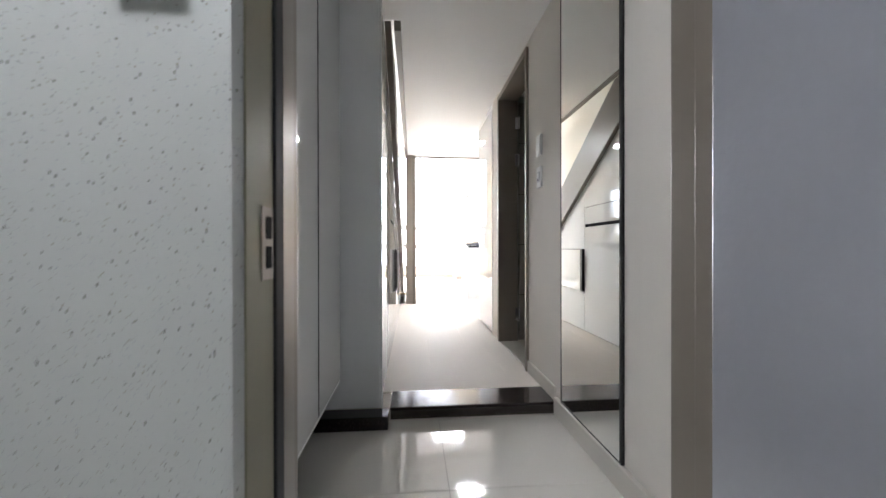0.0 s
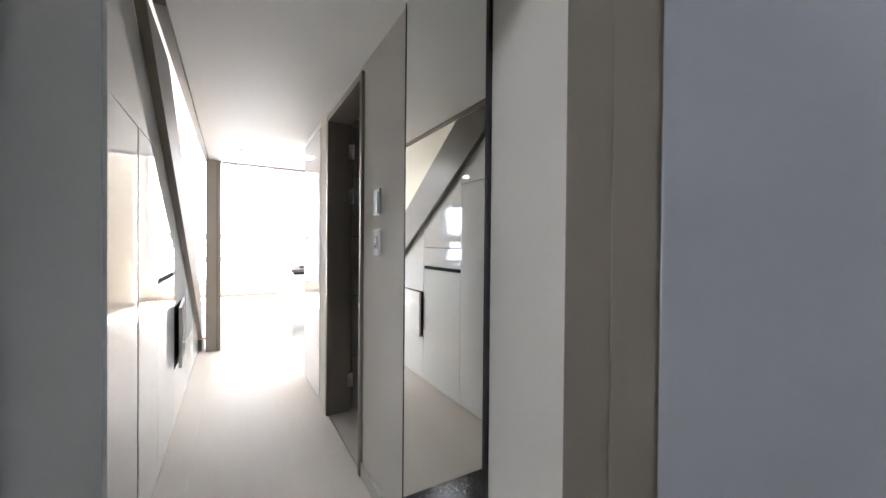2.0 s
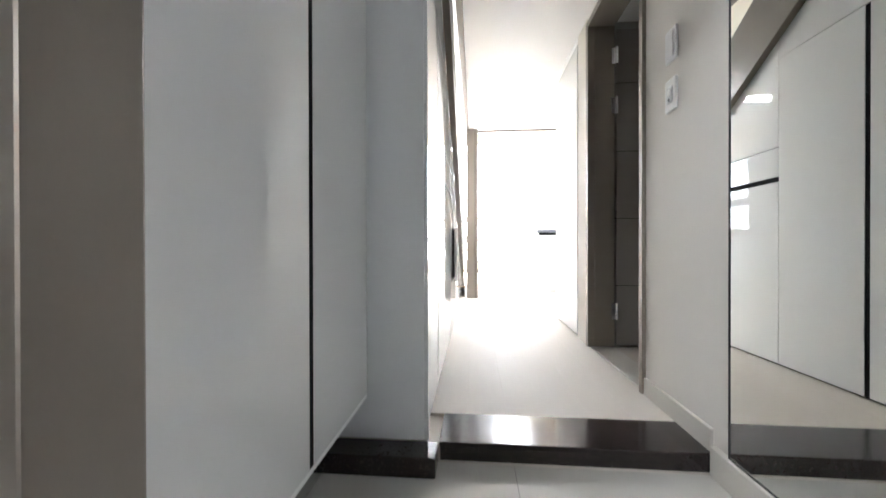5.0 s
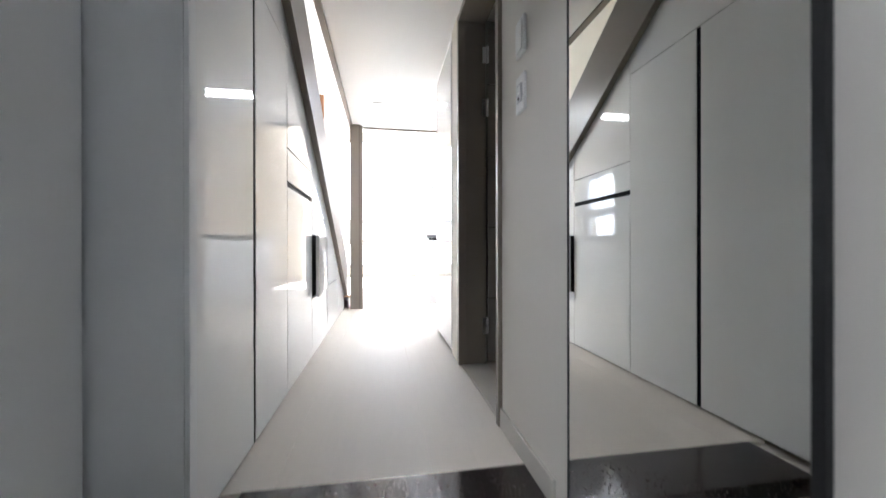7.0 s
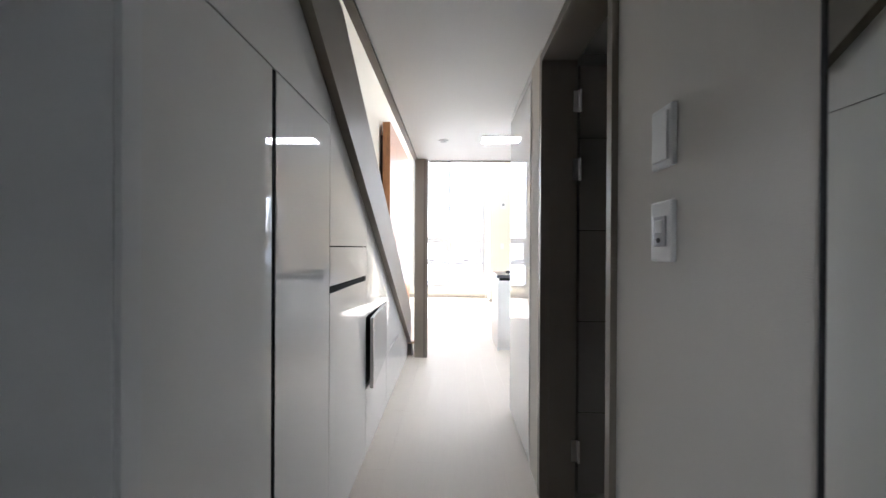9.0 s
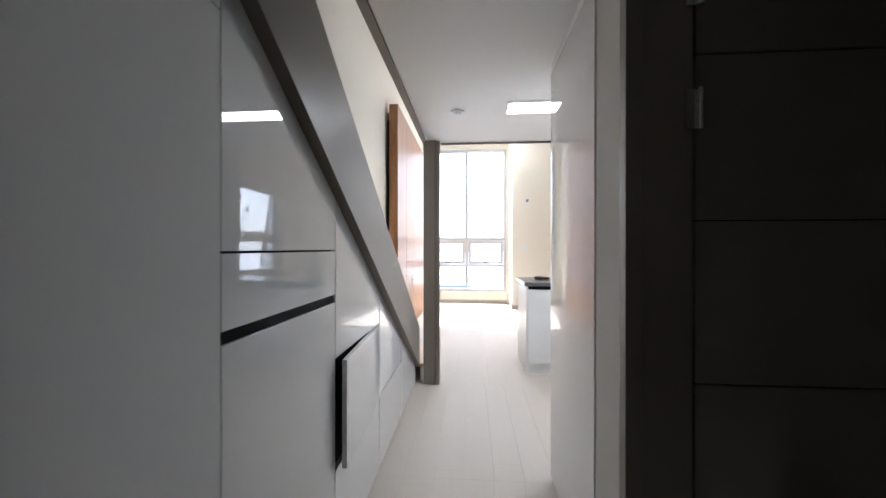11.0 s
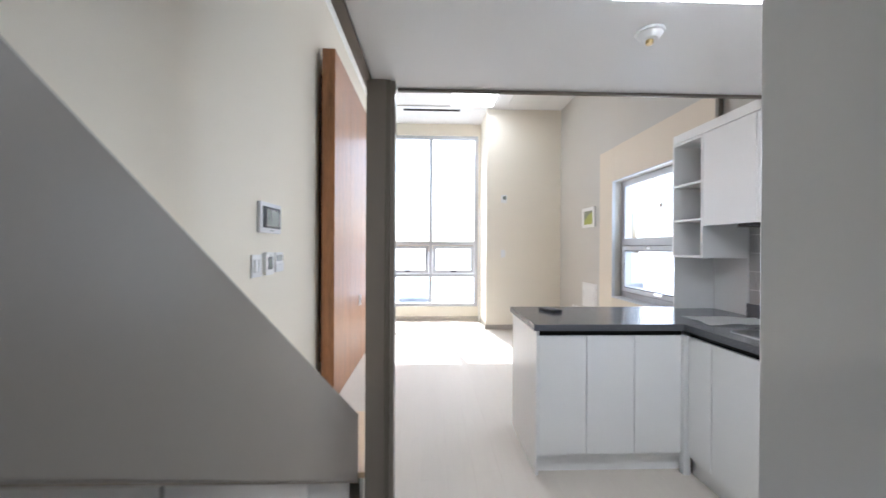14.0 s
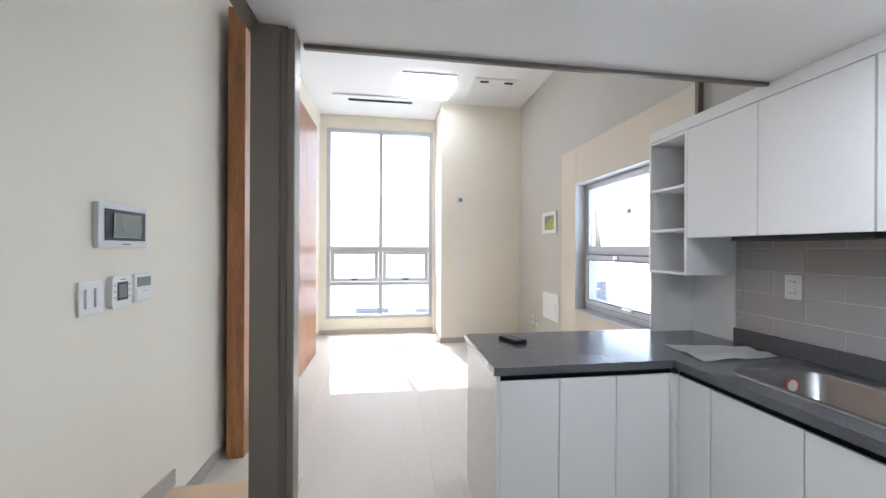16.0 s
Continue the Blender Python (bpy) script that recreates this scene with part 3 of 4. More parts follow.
pen = base_unit("white satin peninsula cabinet with three doors", (0.945, 1.775, 4.884, 5.44), [(0.940, 1.213, 4.864, 4.8825, FZ0, FZ1), (1.217, 1.492, 4.864, 4.8825, FZ0, FZ1), (1.496, 1.768, 4.864, 4.8825, FZ0, FZ1)], (0.945, 1.80, 4.905, 5.44))
box("side_panel", (0.922, 0.938, 4.862, 5.46, 0.0, 0.823), M_WHITE, pen, 0.001)
box("back_panel", (0.939, 2.39, 5.442, 5.458, 0.0, 0.823), M_WHITE, pen, 0.001)
# near-black channel strips paint the recess's shade; same on the other units
box("finger_channel", (0.940, 1.775, 4.872, 4.8825, 0.797, 0.824), M_SEAM, pen)
run = base_unit("white satin sink cabinet with flat doors", (1.812, 2.385, 3.995, 4.86), [(1.792, 1.8105, 4.668, 4.838, FZ0, FZ1), (1.792, 1.8105, 4.318, 4.664, FZ0, FZ1), (1.792, 1.8105, 3.985, 4.314, FZ0, FZ1)], (1.835, 2.385, 3.995, 4.86), 0.655)
box("front_rail", (1.8125, 1.828, 3.995, 4.86, 0.656, 0.825), M_WHITE, run)
box("corner_post", (1.772, 1.8105, 4.842, 4.8825, 0.0, 0.80), M_WHITE, run, 0.001)
box("finger_channel", (1.80, 1.8115, 3.995, 4.842, 0.797, 0.824), M_SEAM, run)
film = base_unit("white base cabinet with blue protective film on its door", (1.812, 2.385, 3.300, 3.900), [(1.792, 1.8105, 3.305, 3.980, FZ0, FZ1)], (1.835, 2.385, 3.300, 3.990))
bm = bmesh.new()
rng = random.Random(4)
cols = [[bm.verts.new((1.788 - rng.random() * 0.006, 3.31 + 0.67 * i / 14, 0.1 + 0.715 * j / 14)) for j in range(15)] for i in range(15)]
for i in range(14):
    for j in range(14):
        bm.faces.new((cols[i][j], cols[i][j + 1], cols[i + 1][j + 1], cols[i + 1][j]))
bmesh.ops.solidify(bm, geom=bm.faces[:], thickness=0.0008)
part("protective_film", bm, M_BLUEFILM, film, "wrinkled blue plastic film", smooth=True)
box("finger_channel", (1.80, 1.8115, 3.30, 3.990, 0.797, 0.824), M_SEAM, film)

top = thing("worktop", (1.8, 4.9, 0.826), "L-shaped dark grey speckled stone worktop", "worktop")
SX0, SX1, SY0, SY1 = 1.895, 2.275, 3.93, 4.66
boxes("slab", [(0.905, XE - 0.001, 4.845, 5.478, 0.8265, 0.864)], M_COUNTER, top, 0.003)
boxes("slab", [(1.772, SX0, 3.296, 4.8445, 0.8265, 0.864), (SX1, XE - 0.001, 3.296, 4.8445, 0.8265, 0.864), (SX0, SX1, SY1, 4.8445, 0.8265, 0.864), (SX0, SX1, 3.296, SY0, 0.8265, 0.864)], M_COUNTER, top)
box("upstand", (XE - 0.028, XE - 0.004, 3.296, 5.112, 0.8645, 0.945), M_COUNTER, top, 0.003)

sink = thing("sink", (2.08, 4.3, 0.70), "stainless steel sink bowl set into the worktop", "sink")
bm = bmesh.new()


def ring(x0, x1, y0, y1, z, r):
    out = []
    for cx, cy, a0 in ((x1 - r, y1 - r, 0), (x0 + r, y1 - r, 90), (x0 + r, y0 + r, 180), (x1 - r, y0 + r, 270)):
        for k in range(7):
            a = radians(a0 + 15 * k)
            out.append(bm.verts.new((cx + r * math.cos(a), cy + r * math.sin(a), z)))
    return out


rs = [ring(SX0 - 0.022, SX1 + 0.022, SY0 - 0.022, SY1 + 0.022, 0.8645, 0.06), ring(SX0 - 0.018, SX1 + 0.018, SY0 - 0.018, SY1 + 0.018, 0.870, 0.06),
      ring(SX0 + 0.012, SX1 - 0.012, SY0 + 0.012, SY1 - 0.012, 0.868, 0.06), ring(SX0 + 0.02, SX1 - 0.02, SY0 + 0.02, SY1 - 0.02, 0.855, 0.06),
      ring(SX0 + 0.03, SX1 - 0.03, SY0 + 0.03, SY1 - 0.03, 0.70, 0.07), ring(SX0 + 0.06, SX1 - 0.06, SY0 + 0.06, SY1 - 0.06, 0.672, 0.07)]
for a, b in zip(rs, rs[1:]):
    for k in range(28):
        bm.faces.new((a[k], a[(k + 1) % 28], b[(k + 1) % 28], b[k]))
bm.faces.new(rs[-1])
bmesh.ops.recalc_face_normals(bm, faces=bm.faces)
bmesh.ops.solidify(bm, geom=bm.faces[:], thickness=0.001)
M_SINK = mat("stainless_sink", (0.40, 0.40, 0.40), 0.3, 1.0, var=0.04, bscale=150)
part("bowl", bm, M_SINK, sink, "brushed stainless steel", smooth=True)
cyl("drain", (2.08, 4.3, 0.678), 0.05, 0.008, M_CHROME, sink)
stk = thing("sink_sticker", (2.144, 4.62, 0.776), "round white and red paper sticker in the sink", "sticker")
cyl("disc", (2.144, 4.6255, 0.808), 0.032, 0.0012, M_RED, stk, "Y")
cyl("centre", (2.144, 4.6243, 0.808), 0.024, 0.0012, M_PLASTIC, stk, "Y")
tap = thing("kitchen_tap", (2.32, 4.02, 0.864), "chrome single-lever kitchen tap", "tap")
cyl("base", (2.325, 4.02, 0.905), 0.024, 0.08, M_CHROME, tap, bevel=0.004)
tube("spout", [(2.325, 4.02, 0.94), (2.322, 4.03, 0.985), (2.305, 4.07, 1.015), (2.27, 4.14, 1.04), (2.22, 4.25, 1.062), (2.20, 4.29, 1.066), (2.192, 4.31, 1.05), (2.19, 4.315, 1.025)], 0.014, M_CHROME, tap)
cyl("spray_head", (2.196, 4.302, 1.052), 0.022, 0.06, M_CHROME, tap, bevel=0.006)
tube("lever", [(2.325, 4.02, 0.95), (2.33, 3.99, 1.0), (2.34, 3.93, 1.03)], 0.009, M_CHROME, tap)

# wall cabinets
UX = 2.082


def wall_unit(y0, y1, z0, doors):
    u = thing("wall_cabinet", (2.23, (y0 + y1) / 2, z0), "white satin wall cabinet with flat doors", "cabinet", "kitchen wall cabinets")
    box("body", (UX + 0.019, XE - 0.001, y0, y1, z0 + 0.002, 2.05), M_WHITE, u)
    for a, b in doors:
        box("door", (UX, UX + 0.018, a, b, z0, 2.045), M_WHITE, u, 0.0015)
    return u


wall_unit(4.326, 5.118, 1.446, [(4.728, 5.116), (4.328, 4.724)])
wall_unit(3.30, 4.322, 1.446, [(3.93, 4.320), (3.53, 3.926), (3.305, 3.526)])
fil = thing("cornice_board", (2.1, 4.3, 2.05), "white filler board between wall cabinets and ceiling", "panel")
box("board", (UX + 0.002, UX + 0.020, 3.30, 5.415, 2.0505, ZC - 0.001), M_WHITE, fil, 0.001)
hood = thing("range_hood_strip", (2.2, 4.3, 1.44), "dark hood strip below the wall cabinets", "hood")
box("strip", (2.11, 2.38, 4.34, 4.88, 1.425, 1.446), M_ALU, hood, 0.002)

sh = thing("open_shelf", (2.24, 5.27, 1.24), "white open end shelf with three compartments", "shelf")
box("side", (UX, 2.385, 5.400, 5.416, 1.238, 2.049), M_WHITE, sh, 0.001)
box("side", (UX, 2.385, 5.120, 5.136, 1.238, 2.049), M_WHITE, sh, 0.001)
box("back", (2.386, XE - 0.001, 5.120, 5.416, 1.238, 2.049), M_WHITE, sh)
for z in (1.2385, 1.487, 1.733, 2.030):
    box("board", (UX + 0.001, 2.3855, 5.1365, 5.3995, z, z + 0.016), M_WHITE, sh, 0.001)
for z in (1.482, 1.728):
    for x in (UX + 0.04, 2.34):
        cyl("shelf_pin", (x, 5.395, z), 0.004, 0.012, M_CHROME, sh, "Y")
sp2 = thing("side_panel", (2.24, 5.41, 0.864), "white panel between worktop and open shelf", "panel")
box("board", (UX + 0.01, 2.385, 5.401, 5.416, 0.8645, 1.2375), M_WHITE, sp2, 0.001)
box("wall_board", (2.386, XE - 0.001, 5.118, 5.40, 0.8645, 1.2375), M_WHITE, sp2)

out = thing("power_outlet", (XE - 0.01, 4.814, 1.14), "white double power outlet on grey tiles", "outlet")
box("plate", (XE - 0.016, XE - 0.0075, 4.776, 4.852, 1.142, 1.262), M_PLASTIC, out, 0.003)
for z in (1.174, 1.230):
    c = cyl("socket", (XE - 0.017, 4.814, z), 0.021, 0.004, M_PLASTIC, out, "X", bevel=0.001)
    for d in (-0.009, 0.009):
        cyl("pin_hole", (XE - 0.0195, 4.814 + d, z), 0.0032, 0.0015, M_ALU, c, "X")

ph = thing("phone", (1.14, 5.285, 0.864), "black phone lying on the worktop", "phone")
bm = bmesh.new()
addbox(bm, -0.076, 0.076, -0.039, 0.039, 0, 0.019)
soften(bm, 0.005, 3)
p = part("case", bm, M_PHONE, None, at=(0, 0, 0))
p.parent, p.location, p.rotation_euler = ph, (0, 0, 0.0005), (0, 0, radians(-68))
bm = bmesh.new()
addbox(bm, -0.068, 0.068, -0.031, 0.031, 0.0192, 0.0205)
p = part("screen", bm, M_BEZEL, None, at=(0, 0, 0))
p.parent, p.rotation_euler = ph, (0, 0, radians(-68))

# crumpled foam sheet on the worktop
bm = bmesh.new()
pa, pb, pc, pd = Vector((1.93, 5.10, 0)), Vector((1.89, 4.80, 0)), Vector((2.31, 4.80, 0)), Vector((2.30, 5.00, 0))
gr = []
for i in range(21):
    row = []
    for j in range(13):
        u, v = i / 20, j / 12
        q = (pa * (1 - v) + pb * v) * (1 - u) + (pd * (1 - v) + pc * v) * u
        q.z = 0.867 + 0.016 * max(0, noise.noise((u * 3.1, v * 2.4, 2.0))) + 0.010 * u * abs(math.sin(v * 7))
        row.append(bm.verts.new(q))
    gr.append(row)
for i in range(20):
    for j in range(12):
        bm.faces.new((gr[i][j], gr[i + 1][j], gr[i + 1][j + 1], gr[i][j + 1]))
bmesh.ops.solidify(bm, geom=bm.faces[:], thickness=0.0015)
tagged(part("foam_sheet", bm, M_SHEET, smooth=True), "crumpled white foam sheet lying beside the sink", "packaging")

# ---- lamps and ceiling fittings ----
kl = thing("ceiling_light", (1.25, 3.87, ZC - 0.02), "long flat white ceiling light panel, lit", "lamp")
box("frame", (0.650, 1.85, 3.785, 3.965, ZC - 0.014, ZC - 0.0005), M_WHITE, kl, 0.002)
box("diffuser", (0.662, 1.838, 3.797, 3.953, ZC - 0.019, ZC - 0.0145), M_LAMP, kl)
ll = thing("ceiling_light", (0.93, 8.07, ZT - 0.03), "square white living-room ceiling light, lit", "lamp")
box("frame", (0.60, 1.27, 7.73, 8.41, ZT - 0.02, ZT - 0.0005), M_WHITE, ll, 0.004)
box("diffuser", (0.615, 1.255, 7.745, 8.395, ZT - 0.045, ZT - 0.0205), M_LAMP2, ll, 0.006)


def downlight(x, y, z, r=0.045):
    d = thing("downlight", (x, y, z - 0.012), "small round white recessed downlight", "lamp", "downlights")
    bm = bmesh.new()
    cylinder(bm, (x, y, z - 0.004), r, 0.007, "Z", 32, r * 1.0)
    soften(bm, 0.002)
    part("ring", bm, M_PLASTIC, d)
    cyl("cup", (x, y, z - 0.0085), r * 0.62, 0.002, M_GREYPL, d)
    bm = bmesh.new()
    bmesh.ops.create_uvsphere(bm, u_segments=16, v_segments=8, radius=r * 0.36, matrix=Matrix.Translation((x, y, z - 0.0095)) @ Matrix.Diagonal((1, 1, 0.5, 1)))
    part("bulb", bm, M_LENS, d, smooth=True)


downlight(0.323, 3.943, ZC)
downlight(0.307, 1.240, ZC)
downlight(-0.12, 7.2, ZT)
det = thing("smoke_detector", (1.137, 4.149, ZC - 0.04), "white dome smoke detector on the low ceiling", "detector")
cyl("base", (1.137, 4.149, ZC - 0.006), 0.052, 0.011, M_PLASTIC, det, bevel=0.002)
cyl("dome", (1.137, 4.149, ZC - 0.022), 0.030, 0.020, M_PLASTIC, det, bevel=0.003, radius2=0.046)
cyl("sensor", (1.137, 4.149, ZC - 0.040), 0.013, 0.016, mat("brass", (0.6, 0.45, 0.22), 0.3, 1.0), det, bevel=0.003)

ac = thing("ceiling_air_conditioner", (0.3, 8.7, ZT - 0.03), "white one-way ceiling air conditioner cassette", "air conditioner")
box("panel", (-0.33, 0.95, 8.50, 9.0, ZT - 0.022, ZT - 0.0005), M_PLASTIC, ac, 0.006)
box("outlet_slot", (-0.13, 0.77, 8.60, 8.66, ZT - 0.027, ZT - 0.0225), M_SEAM, ac)
box("flap", (-0.13, 0.77, 8.665, 8.74, ZT - 0.031, ZT - 0.0225), M_PLASTIC, ac, 0.003)
vent = thing("ceiling_fan_unit", (1.75, 7.9, ZT - 0.02), "square white ceiling ventilation unit", "vent")
box("panel", (1.50, 2.06, 7.75, 8.35, ZT - 0.016, ZT - 0.0005), M_PLASTIC, vent, 0.004)
for x in (1.58, 1.90):
    box("grille", (x, x + 0.11, 7.80, 7.85, ZT - 0.019, ZT - 0.0165), M_SEAM, vent)

# ---- windows ----
w1 = structure(thing("window_1", (0.31, 9.4, 0.245), "tall grey aluminium window with awning sashes", "window"), "tall grey aluminium window with awning sashes", "window")
Y0, Y1 = 9.375, 9.455
box("window_frame", (-0.545, -0.485, Y0, Y1, 0.245, 3.31), M_FRAME, w1, 0.004)
box("window_frame", (1.10, 1.16, Y0, Y1, 0.245, 3.31), M_FRAME, w1, 0.004)
box("window_frame", (-0.485, 1.10, Y0, Y1, 3.25, 3.31), M_FRAME, w1, 0.004)
box("window_frame", (-0.485, 1.10, Y0, Y1, 0.245, 0.305), M_FRAME, w1, 0.004)
box("mullion", (0.282, 0.342, Y0 - 0.003, Y1, 0.305, 3.25), M_FRAME, w1, 0.004)
for x0, x1 in ((-0.485, 0.282), (0.342, 1.10)):
    box("transom", (x0, x1, Y0, Y1, 1.345, 1.41), M_FRAME, w1, 0.004)
    box("transom", (x0, x1, Y0, Y1, 0.775, 0.835), M_FRAME, w1, 0.004)
    s = boxes("sash", [(x0 + 0.012, x0 + 0.065, Y0 - 0.012, Y1 - 0.02, 0.845, 1.335), (x1 - 0.065, x1 - 0.012, Y0 - 0.012, Y1 - 0.02, 0.845, 1.335), (x0 + 0.065, x1 - 0.065, Y0 - 0.012, Y1 - 0.02, 0.845, 0.898), (x0 + 0.065, x1 - 0.065, Y0 - 0.012, Y1 - 0.02, 1.282, 1.335)], M_FRAME, w1, label="grey awning sash")
    xm = (x0 + x1) / 2
    box("latch", (xm - 0.05, xm + 0.05, Y0 - 0.03, Y0 - 0.0125, 0.868, 0.892), M_ALU, s, 0.003)
    box("latch", (xm - 0.012, xm + 0.012, Y0 - 0.045, Y0 - 0.0125, 0.893, 0.94), M_CHROME, s, 0.003)
    box("stay", (xm - 0.04, xm + 0.04, Y0 - 0.02, Y0 - 0.0125, 1.30, 1.315), M_CHROME, s, 0.002)
    for z0, z1 in ((0.305, 0.775), (0.898, 1.282), (1.41, 3.25)):
        g = box("pane", (x0 + (0.065 if z0 == 0.898 else 0), x1 - (0.065 if z0 == 0.898 else 0), 9.41, 9.416, z0, z1), M_GLASS, w1)
        g.visible_shadow = False

w2 = structure(thing("window_2", (2.5, 6.1, 0.76), "grey aluminium side window with a low awning sash", "window"), "grey aluminium side window with a low awning sash", "window")
X0, X1 = 2.47, 2.55
box("window_frame", (X0, X1, 6.80, 6.868, 0.762, 2.048), M_FRAME, w2, 0.004)
box("window_frame", (X0, X1, 5.422, 5.49, 0.762, 2.048), M_FRAME, w2, 0.004)
box("window_frame", (X0, X1, 5.49, 6.80, 1.985, 2.048), M_FRAME, w2, 0.004)
box("window_frame", (X0, X1, 5.49, 6.80, 0.762, 0.825), M_FRAME, w2, 0.004)
box("transom", (X0, X1, 5.49, 6.80, 1.33, 1.41), M_FRAME, w2, 0.004)
s = boxes("sash", [(X0 - 0.03, X1 - 0.02, 6.735, 6.795, 0.83, 1.325), (X0 - 0.03, X1 - 0.02, 5.495, 5.555, 0.83, 1.325), (X0 - 0.03, X1 - 0.02, 5.555, 6.735, 0.83, 0.885), (X0 - 0.03, X1 - 0.02, 5.555, 6.735, 1.27, 1.325)], M_FRAME, w2, label="grey awning sash")
box("latch", (X0 - 0.055, X0 - 0.0305, 6.05, 6.17, 0.855, 0.88), M_CHROME, s, 0.003)
box("stay", (X0 - 0.045, X0 - 0.0305, 6.25, 6.32, 1.29, 1.32), M_CHROME, s, 0.003)
for z0, z1 in ((0.8255, 0.8295), (1.3255, 1.3295)):
    box("gasket", (X0 - 0.026, X0 + 0.03, 5.49, 6.80, z0, z1), M_RUBBER, w2)
for y0, y1 in ((6.7955, 6.7995), (5.4905, 5.4945)):
    box("gasket", (X0 - 0.026, X0 + 0.03, y0, y1, 0.83, 1.325), M_RUBBER, w2)
boxes("glazing_bead", [(X0 - 0.034, X0 - 0.0305, 5.552, 6.738, 0.876, 0.884), (X0 - 0.034, X0 - 0.0305, 5.552, 6.738, 1.271, 1.279), (X0 - 0.034, X0 - 0.0305, 6.736, 6.744, 0.885, 1.27)], M_ALU, w2)
lab = thing("window_sticker", (2.5, 6.2, 1.70), "small grey paper label on the side window", "sticker")
box("paper", (2.502, 2.5045, 6.175, 6.235, 1.690, 1.735), M_GREYPL, lab)
for b in ((2.505, 2.511, 5.49, 6.80, 1.41, 1.985), (2.505, 2.511, 5.555, 6.735, 0.885, 1.27)):
    g = box("pane", b, M_GLASS, w2)
    g.visible_shadow = False
sur = structure(thing("trim_window", (2.38, 6.2, 0.0), "beige board surround of the side window", "trim"), "beige board surround of the side window", "trim")
box("board", (2.372, XE - 0.0005, 6.874, 7.195, 0.0, 2.44), M_BEIGE, sur, 0.004)
box("board", (2.372, XE - 0.0005, 5.375, 6.870, 2.062, 2.44), M_BEIGE, sur, 0.004)
box("board", (2.372, XE - 0.0005, 5.482, 6.870, 0.0, 0.748), M_BEIGE, sur, 0.004)
box("edge_strip", (2.362, XE - 0.0005, 5.345, 5.372, 2.05, 2.6), M_TRIM, sur, 0.002)
box("lining", (2.365, 2.469, 6.871, 6.8735, 0.75, 2.060), M_LINING, sur)
box("lining", (2.365, 2.469, 5.43, 6.870, 2.0505, 2.0605), M_LINING, sur)
box("lining", (2.355, 2.469, 5.43, 6.870, 0.7495, 0.7615), M_LINING, sur)

# ---- living room things ----
board = thing("wood_wall_panel", (-0.54, 7.05, 0.0), "tall red-brown veneered feature board beside the wall", "panel")
for i in range(4):
    y0 = 5.872 + i * 0.595
    box("plank", (-0.592, -0.485, y0, y0 + 0.592, 0.002, 2.95), M_WOOD, board, 0.002)
# added near-black filler paints the shadow gap between board and wall
box("gap_shade_filler", (XL + 0.001, -0.593, 6.0, 8.1, 0.3, 2.8), M_SEAM, board)
wo = thing("power_outlet", (-0.48, 6.96, 0.66), "small white outlet on the wooden board", "outlet")
box("plate", (-0.4845, -0.477, 6.925, 6.995, 0.645, 0.76), M_PLASTIC, wo, 0.002)
box("insert", (-0.477, -0.474, 6.94, 6.98, 0.68, 0.73), M_GREYPL, wo, 0.001)

mon = thing("video_intercom", (XL + 0.01, 4.99, 1.37), "silver and black video intercom with film on its screen", "intercom")
box("case", (XL + 0.001, XL + 0.022, 4.852, 5.128, 1.376, 1.552), M_SILVER, mon, 0.004)
box("bezel", (XL + 0.022, XL + 0.025, 4.880, 5.112, 1.405, 1.528), M_BEZEL, mon, 0.001)
box("screen", (XL + 0.025, XL + 0.0265, 4.922, 5.080, 1.418, 1.512), M_LCD, mon)
wrap = tube("screen_film", [(XL + 0.0275, 4.922, 1.417), (XL + 0.0285, 4.921, 1.460), (XL + 0.0275, 4.924, 1.512)], 0.0028, M_FILM, mon, "clear wrinkled film edge")
tube("crease_glare", [(XL + 0.0275, 4.924, 1.512), (XL + 0.0285, 5.000, 1.510), (XL + 0.0275, 5.082, 1.513)], 0.0020, M_FILM, wrap)
tube("crease_glare", [(XL + 0.0275, 4.922, 1.417), (XL + 0.0285, 5.010, 1.419), (XL + 0.0275, 5.080, 1.417)], 0.0018, M_FILM, wrap)
tube("crease_glare", [(XL + 0.0275, 5.078, 1.430), (XL + 0.0285, 5.081, 1.470), (XL + 0.0275, 5.079, 1.513)], 0.0018, M_FILM, wrap)
# pale curved tube drawn as the glare across the film
tube("crease_glare", [(XL + 0.0272, 4.966, 1.506), (XL + 0.0280, 4.974, 1.475), (XL + 0.0272, 4.988, 1.444)], 0.0022, M_FILM, wrap)
box("lettering_bar", (XL + 0.022, XL + 0.0235, 4.975, 5.02, 1.388, 1.393), M_LCD, mon)
s3 = thing("light_switch", (XL + 0.01, 4.82, 1.12), "white double rocker light switch", "switch")
box("plate", (XL + 0.001, XL + 0.010, 4.782, 4.900, 1.128, 1.252), M_PLASTIC, s3, 0.003)
for y in (4.803, 4.848):
    box("rocker", (XL + 0.010, XL + 0.019, y, y + 0.032, 1.154, 1.226), M_PLASTIC, s3, 0.004)
s4 = thing("thermostat", (XL + 0.01, 4.96, 1.13), "white rounded thermostat with dark-framed grey display", "thermostat")
bm = bmesh.new()
addbox(bm, XL + 0.001, XL + 0.022, 4.922, 5.032, 1.132, 1.264)
bmesh.ops.recalc_face_normals(bm, faces=bm.faces)
bmesh.ops.bevel(bm, geom=[e for e in bm.edges if abs(e.verts[0].co.x - e.verts[1].co.x) > 0.01], offset=0.016, segments=5, profile=0.5, affect="EDGES")
part("case", bm, M_PLASTIC, s4)
box("display_frame", (XL + 0.022, XL + 0.0232, 4.948, 5.008, 1.164, 1.238), M_BEZEL, s4, 0.0005)
